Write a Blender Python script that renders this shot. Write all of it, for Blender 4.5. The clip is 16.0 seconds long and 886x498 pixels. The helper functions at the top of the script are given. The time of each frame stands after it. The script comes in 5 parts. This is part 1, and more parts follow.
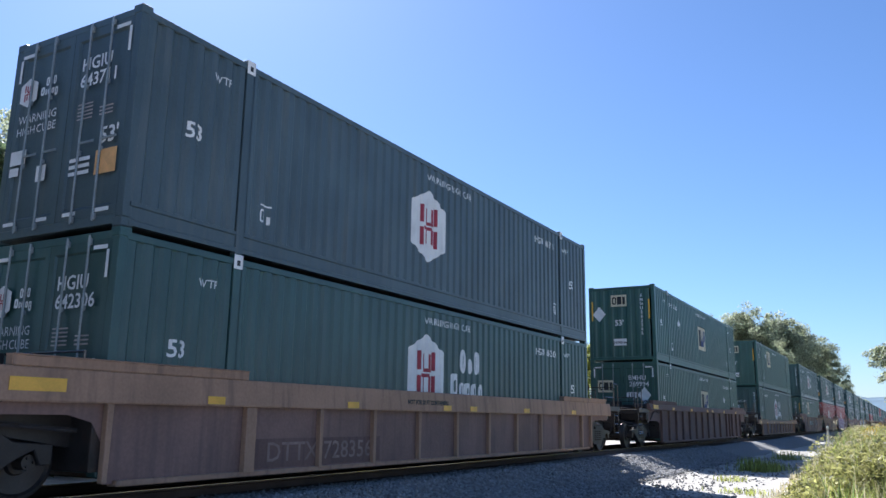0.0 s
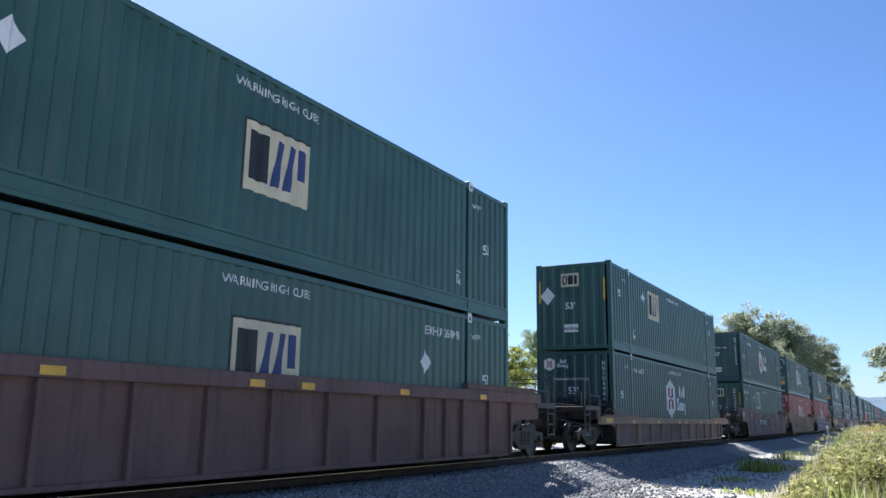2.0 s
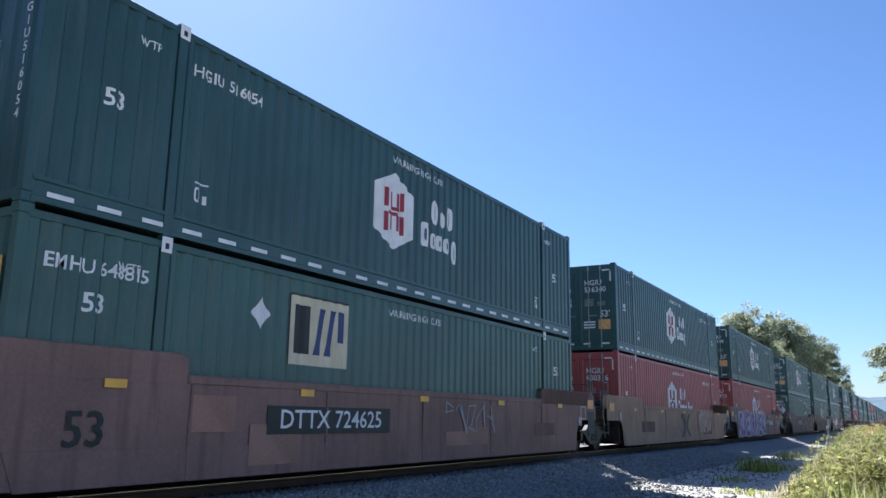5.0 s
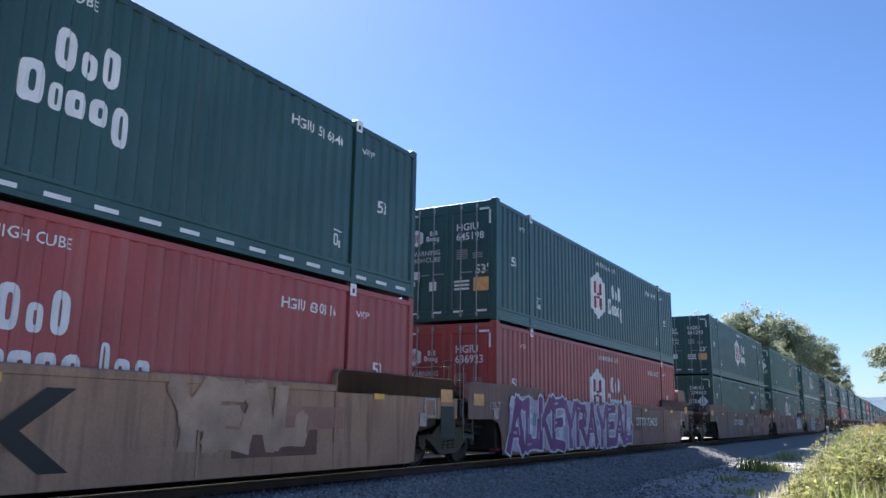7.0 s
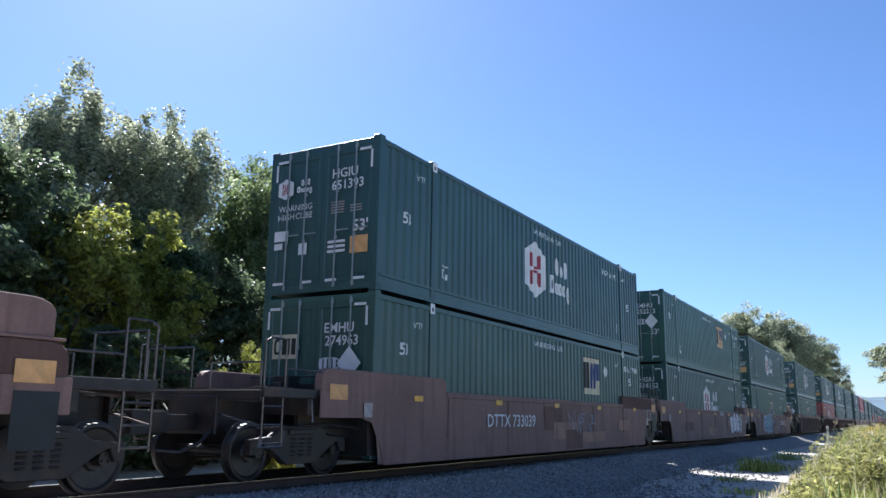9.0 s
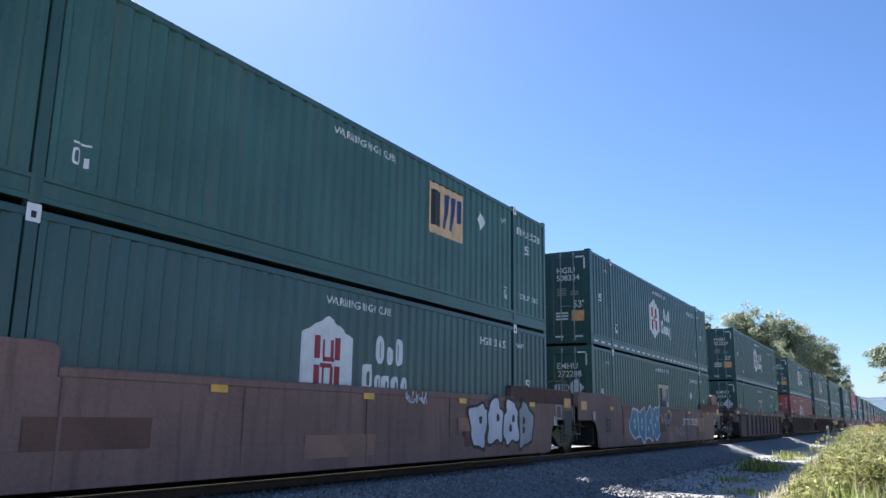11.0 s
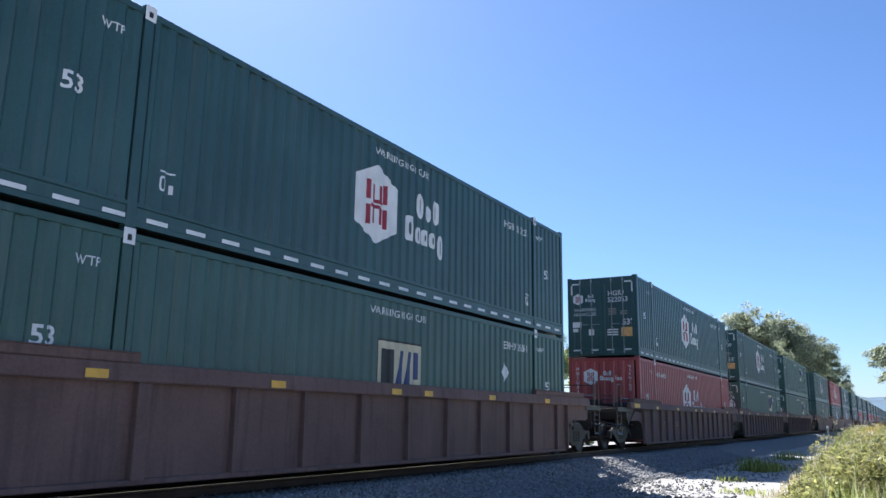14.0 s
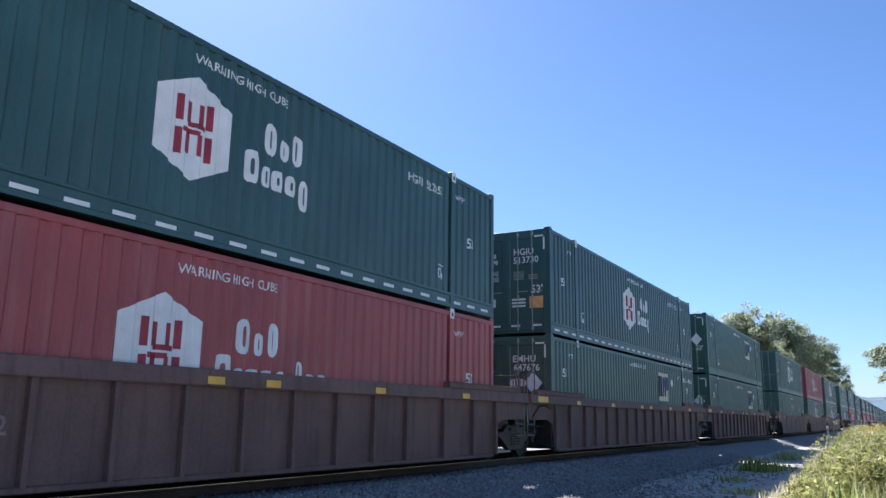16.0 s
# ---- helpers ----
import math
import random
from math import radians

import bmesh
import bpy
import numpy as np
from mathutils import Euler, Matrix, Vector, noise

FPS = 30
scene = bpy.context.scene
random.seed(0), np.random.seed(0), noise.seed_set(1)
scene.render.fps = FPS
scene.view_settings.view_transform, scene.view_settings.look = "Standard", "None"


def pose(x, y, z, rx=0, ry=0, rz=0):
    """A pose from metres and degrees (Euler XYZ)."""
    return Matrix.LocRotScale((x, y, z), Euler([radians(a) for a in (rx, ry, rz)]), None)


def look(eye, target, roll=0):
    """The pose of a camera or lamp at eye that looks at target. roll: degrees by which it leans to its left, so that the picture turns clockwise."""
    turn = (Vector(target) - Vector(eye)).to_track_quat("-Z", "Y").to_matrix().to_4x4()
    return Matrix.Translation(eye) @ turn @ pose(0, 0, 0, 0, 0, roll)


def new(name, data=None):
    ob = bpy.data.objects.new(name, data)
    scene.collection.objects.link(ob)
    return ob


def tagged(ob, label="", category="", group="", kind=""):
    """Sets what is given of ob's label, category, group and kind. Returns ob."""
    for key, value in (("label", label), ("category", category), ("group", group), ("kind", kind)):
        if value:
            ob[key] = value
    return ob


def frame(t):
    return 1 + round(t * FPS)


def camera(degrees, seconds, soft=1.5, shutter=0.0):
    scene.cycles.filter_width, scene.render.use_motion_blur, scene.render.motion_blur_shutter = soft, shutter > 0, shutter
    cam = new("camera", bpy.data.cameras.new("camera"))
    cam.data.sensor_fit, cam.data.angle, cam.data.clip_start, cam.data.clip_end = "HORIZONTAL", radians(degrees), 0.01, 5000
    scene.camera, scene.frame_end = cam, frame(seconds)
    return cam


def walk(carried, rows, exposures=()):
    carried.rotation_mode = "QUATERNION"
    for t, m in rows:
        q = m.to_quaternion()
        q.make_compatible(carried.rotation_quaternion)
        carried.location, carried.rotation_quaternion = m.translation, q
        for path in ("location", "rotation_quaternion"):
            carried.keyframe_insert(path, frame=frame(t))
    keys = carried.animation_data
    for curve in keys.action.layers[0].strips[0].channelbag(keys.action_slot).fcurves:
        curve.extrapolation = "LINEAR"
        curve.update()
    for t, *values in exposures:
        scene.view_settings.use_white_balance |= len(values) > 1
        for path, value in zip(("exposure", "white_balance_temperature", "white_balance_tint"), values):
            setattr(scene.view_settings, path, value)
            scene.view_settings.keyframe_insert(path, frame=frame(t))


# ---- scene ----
# ---- camera: stands still beside the track ----
cam = camera(58.33, 16.0)
EYE = 1.60
EYE_AT = Vector((0.0, 0.0, EYE))
AHEAD = Vector((-math.sin(radians(29.94)) * math.cos(radians(11.93)), math.cos(radians(29.94)) * math.cos(radians(11.93)), math.sin(radians(11.93))))
STAND = look(EYE_AT, EYE_AT + AHEAD, 0.847)
walk(cam, [(0.0, STAND), (16.0, STAND)], exposures=[(0.0, 1.15, 5650, 12), (16.0, 1.15, 5650, 12)])

# ---- world, sun ----
SUN_AZ, SUN_EL = 51.0, 45.0          # degrees to the left of +y, and up
world = bpy.data.worlds.new("sky")
scene.world = world
world.use_nodes = True
wn = world.node_tree.nodes
sky = wn.new("ShaderNodeTexSky")
sky.sky_type, sky.sun_disc = "NISHITA", False
sky.sun_elevation, sky.sun_rotation = radians(SUN_EL), radians(-SUN_AZ)
sky.altitude, sky.air_density, sky.dust_density, sky.ozone_density = 400, 1.0, 0.6, 6.5
wn["Background"].inputs["Strength"].default_value = 0.065
world.node_tree.links.new(sky.outputs[0], wn["Background"].inputs[0])
sun = new("sun", bpy.data.lights.new("sun", "SUN"))
sun.data.energy, sun.data.angle, sun.data.color = 5.0, radians(0.53), (1.0, 0.93, 0.82)
sd = Vector((-math.sin(radians(SUN_AZ)) * math.cos(radians(SUN_EL)), math.cos(radians(SUN_AZ)) * math.cos(radians(SUN_EL)), math.sin(radians(SUN_EL))))
sun.matrix_world = look(sd * 100, (0, 0, 0))


# ---- materials ----
def material(name, col, rough=0.6, metal=0.0, var=0.25, scale=1.5, grain=40.0, bump=0.0, streak=0.0, dirt=None, dirt_amount=0.0, spread=0.0, island=False, shine=0.4, through_light=0.0):
    """A painted, earthy or leafy surface with variation at two scales, optional streaks running down and dirt."""
    m = bpy.data.materials.new(name)
    m.use_nodes = True
    nt = m.node_tree
    n, ln = nt.nodes, nt.links
    b = n["Principled BSDF"]
    b.inputs["Roughness"].default_value, b.inputs["Metallic"].default_value = rough, metal
    b.inputs["Specular IOR Level"].default_value = shine
    tc = n.new("ShaderNodeTexCoord")
    big = n.new("ShaderNodeTexNoise")
    big.inputs["Scale"].default_value, big.inputs["Detail"].default_value = scale, 5
    fine = n.new("ShaderNodeTexNoise")
    fine.inputs["Scale"].default_value, fine.inputs["Detail"].default_value = grain, 3
    ln.new(tc.outputs["Object"], big.inputs["Vector"])
    ln.new(tc.outputs["Object"], fine.inputs["Vector"])
    add = n.new("ShaderNodeMath")
    add.operation = "MULTIPLY_ADD"
    ln.new(fine.outputs[0], add.inputs[0])
    add.inputs[1].default_value = 0.45
    ln.new(big.outputs[0], add.inputs[2])
    ramp = n.new("ShaderNodeMapRange")
    ramp.inputs["From Min"].default_value, ramp.inputs["From Max"].default_value = 0.45, 1.0
    ramp.inputs["To Min"].default_value, ramp.inputs["To Max"].default_value = 1 - var, 1 + var
    ln.new(add.outputs[0], ramp.inputs["Value"])
    value = ramp.outputs[0]
    if spread:
        src = n.new("ShaderNodeNewGeometry" if island else "ShaderNodeObjectInfo")
        mr = n.new("ShaderNodeMapRange")
        mr.inputs["To Min"].default_value, mr.inputs["To Max"].default_value = 1 - spread, 1 + spread
        ln.new(src.outputs["Random Per Island" if island else "Random"], mr.inputs["Value"])
        mu = n.new("ShaderNodeMath")
        mu.operation = "MULTIPLY"
        ln.new(value, mu.inputs[0])
        ln.new(mr.outputs[0], mu.inputs[1])
        value = mu.outputs[0]
    tint = n.new("ShaderNodeMix")
    tint.data_type, tint.blend_type = "RGBA", "MULTIPLY"
    tint.inputs["Factor"].default_value = 1.0
    tint.inputs["A"].default_value = (*col, 1)
    ln.new(value, tint.inputs["B"])
    out = tint.outputs["Result"]
    if dirt:
        mp = n.new("ShaderNodeMapping")
        mp.inputs["Scale"].default_value = (6, 6, 0.5) if streak else (1, 1, 1)
        ln.new(tc.outputs["Object"], mp.inputs["Vector"])
        st = n.new("ShaderNodeTexNoise")
        st.inputs["Scale"].default_value, st.inputs["Detail"].default_value = (1.2 if streak else 2.5), 6
        ln.new(mp.outputs[0], st.inputs["Vector"])
        cr = n.new("ShaderNodeMapRange")
        cr.inputs["From Min"].default_value, cr.inputs["From Max"].default_value = 0.5, 0.72
        cr.inputs["To Max"].default_value = dirt_amount
        ln.new(st.outputs[0], cr.inputs["Value"])
        mx = n.new("ShaderNodeMix")
        mx.data_type = "RGBA"
        ln.new(cr.outputs[0], mx.inputs["Factor"])
        ln.new(out, mx.inputs["A"])
        mx.inputs["B"].default_value = (*dirt, 1)
        out = mx.outputs["Result"]
    ln.new(out, b.inputs["Base Color"])
    if bump:
        bp = n.new("ShaderNodeBump")
        bp.inputs["Strength"].default_value, bp.inputs["Distance"].default_value = bump, 0.02
        ln.new(add.outputs[0], bp.inputs["Height"])
        ln.new(bp.outputs[0], b.inputs["Normal"])
    if through_light:
        tr = n.new("ShaderNodeBsdfTranslucent")
        ln.new(out, tr.inputs["Color"])
        ms = n.new("ShaderNodeMixShader")
        ms.inputs[0].default_value = through_light
        ln.new(b.outputs[0], ms.inputs[1])
        ln.new(tr.outputs[0], ms.inputs[2])
        ln.new(ms.outputs[0], n["Material Output"].inputs["Surface"])
    return m


PAINT = {
    "hub": material("dark_green_paint", (0.030, 0.076, 0.072), 0.36, 0, 0.25, 0.7, 30, 0.03, 1, (0.085, 0.11, 0.10), 0.32, spread=0.14, shine=0.55),
    "emp": material("green_paint", (0.036, 0.094, 0.076), 0.38, 0, 0.25, 0.7, 30, 0.03, 1, (0.10, 0.13, 0.10), 0.38, spread=0.14, shine=0.55),
    "teal": material("weathered_green_paint", (0.062, 0.092, 0.104), 0.4, 0, 0.25, 0.8, 30, 0.03, 1, (0.12, 0.13, 0.12), 0.4, spread=0.1, shine=0.5),
    "red": material("faded_red_paint", (0.33, 0.062, 0.06), 0.4, 0, 0.2, 0.8, 30, 0.03, 1, (0.36, 0.15, 0.13), 0.38, spread=0.1, shine=0.5),
}
WHITE = material("white_decal", (0.72, 0.72, 0.71), 0.5, 0, 0.12, 3, 50)
CREAM = material("cream_decal", (0.62, 0.55, 0.38), 0.5, 0, 0.14, 3, 50)
NAVY = material("navy_decal", (0.03, 0.05, 0.15), 0.5, 0, 0.15, 3, 50)
BLACK = material("black_decal", (0.02, 0.022, 0.022), 0.5, 0, 0.2, 3, 50)
MAROON = material("dark_red_decal", (0.30, 0.03, 0.05), 0.5, 0, 0.2, 3, 50)
YELLOW = material("yellow_reflector", (0.75, 0.42, 0.06), 0.35, 0, 0.15, 3, 50)
ORANGE = material("orange_placard", (0.68, 0.37, 0.14), 0.5, 0, 0.2, 6, 50)
RAILPAINT = material("worn_handrail_paint", (0.12, 0.10, 0.09), 0.26, 0.6, 0.3, 5, 60)
FADED = material("faded_car_number", (0.27, 0.19, 0.16), 0.7, 0, 0.3, 5, 60)
GREYTXT = material("faded_lettering", (0.42, 0.36, 0.33), 0.7, 0, 0.3, 5, 60)
LOCKBAR = material("dull_bar_paint", (0.26, 0.285, 0.29), 0.4, 0.3, 0.35, 3, 40)
PALEPANEL = material("faded_tan_panel", (0.62, 0.43, 0.24), 0.6, 0, 0.2, 4, 40)
RUBBER = material("door_gasket", (0.012, 0.014, 0.014), 0.7, 0, 0.2, 4, 40)
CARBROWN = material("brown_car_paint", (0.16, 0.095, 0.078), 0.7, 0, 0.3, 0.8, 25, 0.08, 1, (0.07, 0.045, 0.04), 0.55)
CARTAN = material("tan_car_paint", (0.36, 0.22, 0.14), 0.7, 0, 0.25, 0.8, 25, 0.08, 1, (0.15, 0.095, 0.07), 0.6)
# Tan car paint with the top chord's shade put into the colour
CARTANSHADE = material("shaded_tan_sheet_paint", (0.22, 0.135, 0.11), 0.7, 0, 0.3, 0.8, 25, 0.08, 1, (0.11, 0.075, 0.065), 0.55)
CARRED = material("oxide_car_paint", (0.225, 0.135, 0.11), 0.7, 0, 0.28, 0.7, 25, 0.08, 1, (0.12, 0.07, 0.055), 0.55)
GRIME = material("grimy_steel", (0.042, 0.036, 0.034), 0.42, 0.35, 0.35, 3, 40, 0.1, 0, (0.11, 0.06, 0.035), 0.5)
WHEELSTEEL = material("wheel_steel", (0.07, 0.06, 0.055), 0.4, 0.7, 0.3, 4, 40, 0.05)
TREAD = material("polished_tread", (0.55, 0.54, 0.52), 0.22, 1.0, 0.1, 5, 60)
RAILRUST = material("rusty_rail", (0.07, 0.045, 0.035), 0.75, 0.2, 0.3, 2, 40, 0.1)
TIE = material("creosoted_timber", (0.06, 0.045, 0.035), 0.85, 0, 0.4, 3, 30, 0.3)
STONE = material("ballast_stone", (0.25, 0.243, 0.236), 0.85, 0, 0.3, 5, 60, 0.2, spread=0.35, island=True)
BALLAST = material("ballast_bed", (0.23, 0.222, 0.212), 0.95, 0, 0.5, 14, 55, 0.9)
DIRT = material("dry_dirt", (0.42, 0.392, 0.35), 0.9, 0, 0.35, 2.2, 55, 0.4, 0, (0.22, 0.205, 0.175), 0.6)
BARK = material("bark", (0.12, 0.095, 0.07), 0.9, 0, 0.4, 3, 25, 0.6)
LEAF = [
    material("leaf_mid", (0.20, 0.26, 0.11), 0.42, 0, 0.3, 0.6, 8, spread=0.5, island=True, through_light=0.62),
    material("leaf_dark", (0.15, 0.20, 0.10), 0.5, 0, 0.3, 0.6, 8, spread=0.5, island=True, through_light=0.6),
    material("leaf_yellow", (0.34, 0.36, 0.08), 0.5, 0, 0.3, 0.6, 8, spread=0.45, island=True, through_light=0.6),
    material("leaf_olive", (0.38, 0.41, 0.27), 0.42, 0, 0.3, 0.6, 8, spread=0.5, island=True, through_light=0.6),
]
GRASS = material("weeds", (0.37, 0.40, 0.10), 0.55, 0, 0.35, 0.5, 6, spread=0.45, island=True, through_light=0.5)
WEED = material("green_weeds", (0.20, 0.27, 0.09), 0.55, 0, 0.35, 0.5, 6, spread=0.45, island=True, through_light=0.5)
WEEDLEAF = material("weed_leaf", (0.36, 0.35, 0.13), 0.5, 0, 0.35, 0.6, 8, spread=0.5, island=True, through_light=0.5)
STRAW = material("dry_grass", (0.66, 0.58, 0.38), 0.7, 0, 0.3, 0.6, 6, spread=0.4, island=True, through_light=0.3)
GOLD = material("goldenrod_flower", (0.62, 0.42, 0.03), 0.6, 0, 0.3, 2, 9, spread=0.4, island=True, through_light=0.2)
# Forest colour shifted to blue: the haze of distance is in the paint.
HILL = material("haze_tinted_hill", (0.11, 0.17, 0.22), 0.9, 0, 0.3, 0.01, 0.06)
ASTER = material("white_aster_flower", (0.75, 0.73, 0.68), 0.6, 0, 0.2, 2, 9, spread=0.25, island=True, through_light=0.2)
PATCHDARK = material("dark_repaint", (0.15, 0.075, 0.055), 0.7, 0, 0.3, 1.2, 25, 0.05)
PATCHPALE = material("pale_repaint", (0.31, 0.175, 0.125), 0.7, 0, 0.3, 1.2, 25, 0.05)
POSTWHITE = material("weathered_white_post", (0.62, 0.60, 0.56), 0.6, 0, 0.2, 6, 40)
PURPLE = material("purple_spray", (0.17, 0.045, 0.17), 0.55, 0, 0.3, 2, 30)
VIOLET = material("violet_spray", (0.21, 0.07, 0.23), 0.55, 0, 0.3, 2, 30)
TEALSPRAY = material("teal_spray", (0.16, 0.30, 0.31), 0.55, 0, 0.3, 2, 30)
LILAC = material("lilac_spray", (0.44, 0.34, 0.46), 0.55, 0, 0.3, 2, 30)
PALE = material("pale_spray", (0.60, 0.58, 0.64), 0.55, 0, 0.2, 2, 30)
BLUESPRAY = material("blue_spray", (0.10, 0.22, 0.30), 0.55, 0, 0.3, 2, 30)
FAINTSPRAY = material("faint_pale_spray", (0.42, 0.285, 0.20), 0.65, 0, 0.3, 2, 30)
GREYSPRAY = material("grey_spray", (0.33, 0.31, 0.33), 0.55, 0, 0.25, 2, 30)


# ---- building helpers ----
class Shape:
    """Collects boxes, rods and prisms into one mesh."""

    def __init__(self):
        self.v, self.f = [], []

    def box(self, x0, x1, y0, y1, z0, z1):
        k = len(self.v)
        self.v += [(x, y, z) for z in (z0, z1) for y in (y0, y1) for x in (x0, x1)]
        self.f += [tuple(k + i for i in q) for q in ((0, 2, 3, 1), (4, 5, 7, 6), (0, 1, 5, 4), (2, 6, 7, 3), (0, 4, 6, 2), (1, 3, 7, 5))]
        return self

    def rod(self, a, b, r, sides=6):
        a, b = Vector(a), Vector(b)
        q = (b - a).to_track_quat("Z", "Y").to_matrix()
        k = len(self.v)
        for p in (a, b):
            for i in range(sides):
                w = 2 * math.pi * i / sides
                self.v.append(tuple(p + q @ Vector((r * math.cos(w), r * math.sin(w), 0))))
        for i in range(sides):
            j = (i + 1) % sides
            self.f.append((k + i, k + j, k + sides + j, k + sides + i))
        self.f += [tuple(k + i for i in reversed(range(sides))), tuple(k + sides + i for i in range(sides))]
        return self

    def path(self, pts, r, sides=6):
        for a, b in zip(pts, pts[1:]):
            self.rod(a, b, r, sides)
        return self

    def prism(self, poly, x0, x1):
        """A polygon of (y, z) pushed from x0 to x1."""
        k, n = len(self.v), len(poly)
        self.v += [(x, y, z) for x in (x0, x1) for y, z in poly]
        self.f.append(tuple(k + i for i in range(n)))
        self.f.append(tuple(k + n + i for i in reversed(range(n))))
        self.f += [(k + (i + 1) % n, k + i, k + n + i, k + n + (i + 1) % n) for i in range(n)]
        return self

    def lathe(self, rings, sides=28):
        """Rings of (x, radius) turned about the x axis."""
        k = len(self.v)
        for x, r in rings:
            for i in range(sides):
                w = 2 * math.pi * i / sides
                self.v.append((x, r * math.cos(w), r * math.sin(w)))
        for a in range(len(rings) - 1):
            for i in range(sides):
                j = (i + 1) % sides
                self.f.append((k + a * sides + i, k + a * sides + j, k + (a + 1) * sides + j, k + (a + 1) * sides + i))
        return self

    def mesh(self, name, mat, bevel=0.0, smooth=False):
        me = bpy.data.meshes.new(name)
        me.from_pydata(self.v, [], self.f)
        me.materials.append(mat)
        bm = bmesh.new()
        bm.from_mesh(me)
        bmesh.ops.recalc_face_normals(bm, faces=bm.faces)
        if bevel:
            bmesh.ops.bevel(bm, geom=bm.edges[:], offset=bevel, segments=1, affect="EDGES", clamp_overlap=True)
        if smooth:
            for f in bm.faces:
                f.smooth = True
        bm.to_mesh(me)
        bm.free()
        return me


MESHES = {}


def cached(key, make):
    if key not in MESHES:
        MESHES[key] = make()
    return MESHES[key]


def part(name, me, parent, at=(0, 0, 0), label="", turn=0):
    ob = new(name, me)
    ob.parent = parent
    ob.matrix_basis = pose(*at, 0, 0, turn)
    if label:
        tagged(ob, label)
    return ob


def raw_mesh(name, verts, faces, mat):
    me = bpy.data.meshes.new(name)
    verts = np.asarray(verts, np.float32)
    faces = np.asarray(faces, np.int32)
    me.vertices.add(len(verts))
    me.vertices.foreach_set("co", verts.ravel())
    me.loops.add(faces.size)
    me.loops.foreach_set("vertex_index", faces.ravel())
    me.polygons.add(len(faces))
    me.polygons.foreach_set("loop_start", np.arange(0, faces.size, faces.shape[1], dtype=np.int32))
    me.update(calc_edges=True)
    me.materials.append(mat)
    return me


# ---- ground, track ----
TRACK_X = -9.204
RAIL_Z = 0.640


def bank_edge(y):
    """Where the weedy bank begins; it closes in on the track further on."""
    return -1.75 - 2.2 * min(1.0, max(0.0, (y - 14) / 46))


def ground_height(x, y):
    z = 0.0
    d = abs(x - TRACK_X)
    z += 0.05 * min(1, max(0, (3.2 - d) / 1.5))
    e = bank_edge(y)
    if x > e:
        z += 0.3 * min(1, (x - e) / 4.0) * min(1, max(0, (y - 9) / 8))
    if x < -14:
        z += 0.03 * min(30, -14 - x)
    return z


def build_ground():
    xs = [-3000, -1200, -500, -200, -100, -60, -40, -30, -25, -20, -17, -15.5, -14.5, -13.5, -12.5, -11.5, -10.5, -9.5, -8.5, -7.8, -7.2, -6.6, -6.0, -5.5, -5.0, -4.5, -4.0, -3.6, -3.2, -2.6, -2, -1, 0, 1, 2, 4, 8, 15, 30, 60, 120, 300, 1000, 3000]
    ys = [-3000, -1000, -300, -100, -40, -15, 0] + [5 + 1.5 * i for i in range(40)] + [70, 80, 95, 120, 160, 220, 300, 450, 700, 1200, 3000]
    rnd = random.Random(4)
    v = []
    for y in ys:
        for x in xs:
            near = abs(x) < 20 and -5 < y < 70
            v.append((x, y, ground_height(x, y) + (rnd.uniform(-0.03, 0.03) if near else 0)))
    n = len(xs)
    f = [(a * n + b, a * n + b + 1, (a + 1) * n + b + 1, (a + 1) * n + b) for a in range(len(ys) - 1) for b in range(n - 1)]
    g = new("ground", raw_mesh("ground", v, f, DIRT))
    tagged(g, "dry dirt and sparse weeds beside the railway track", "ground", kind="structure")


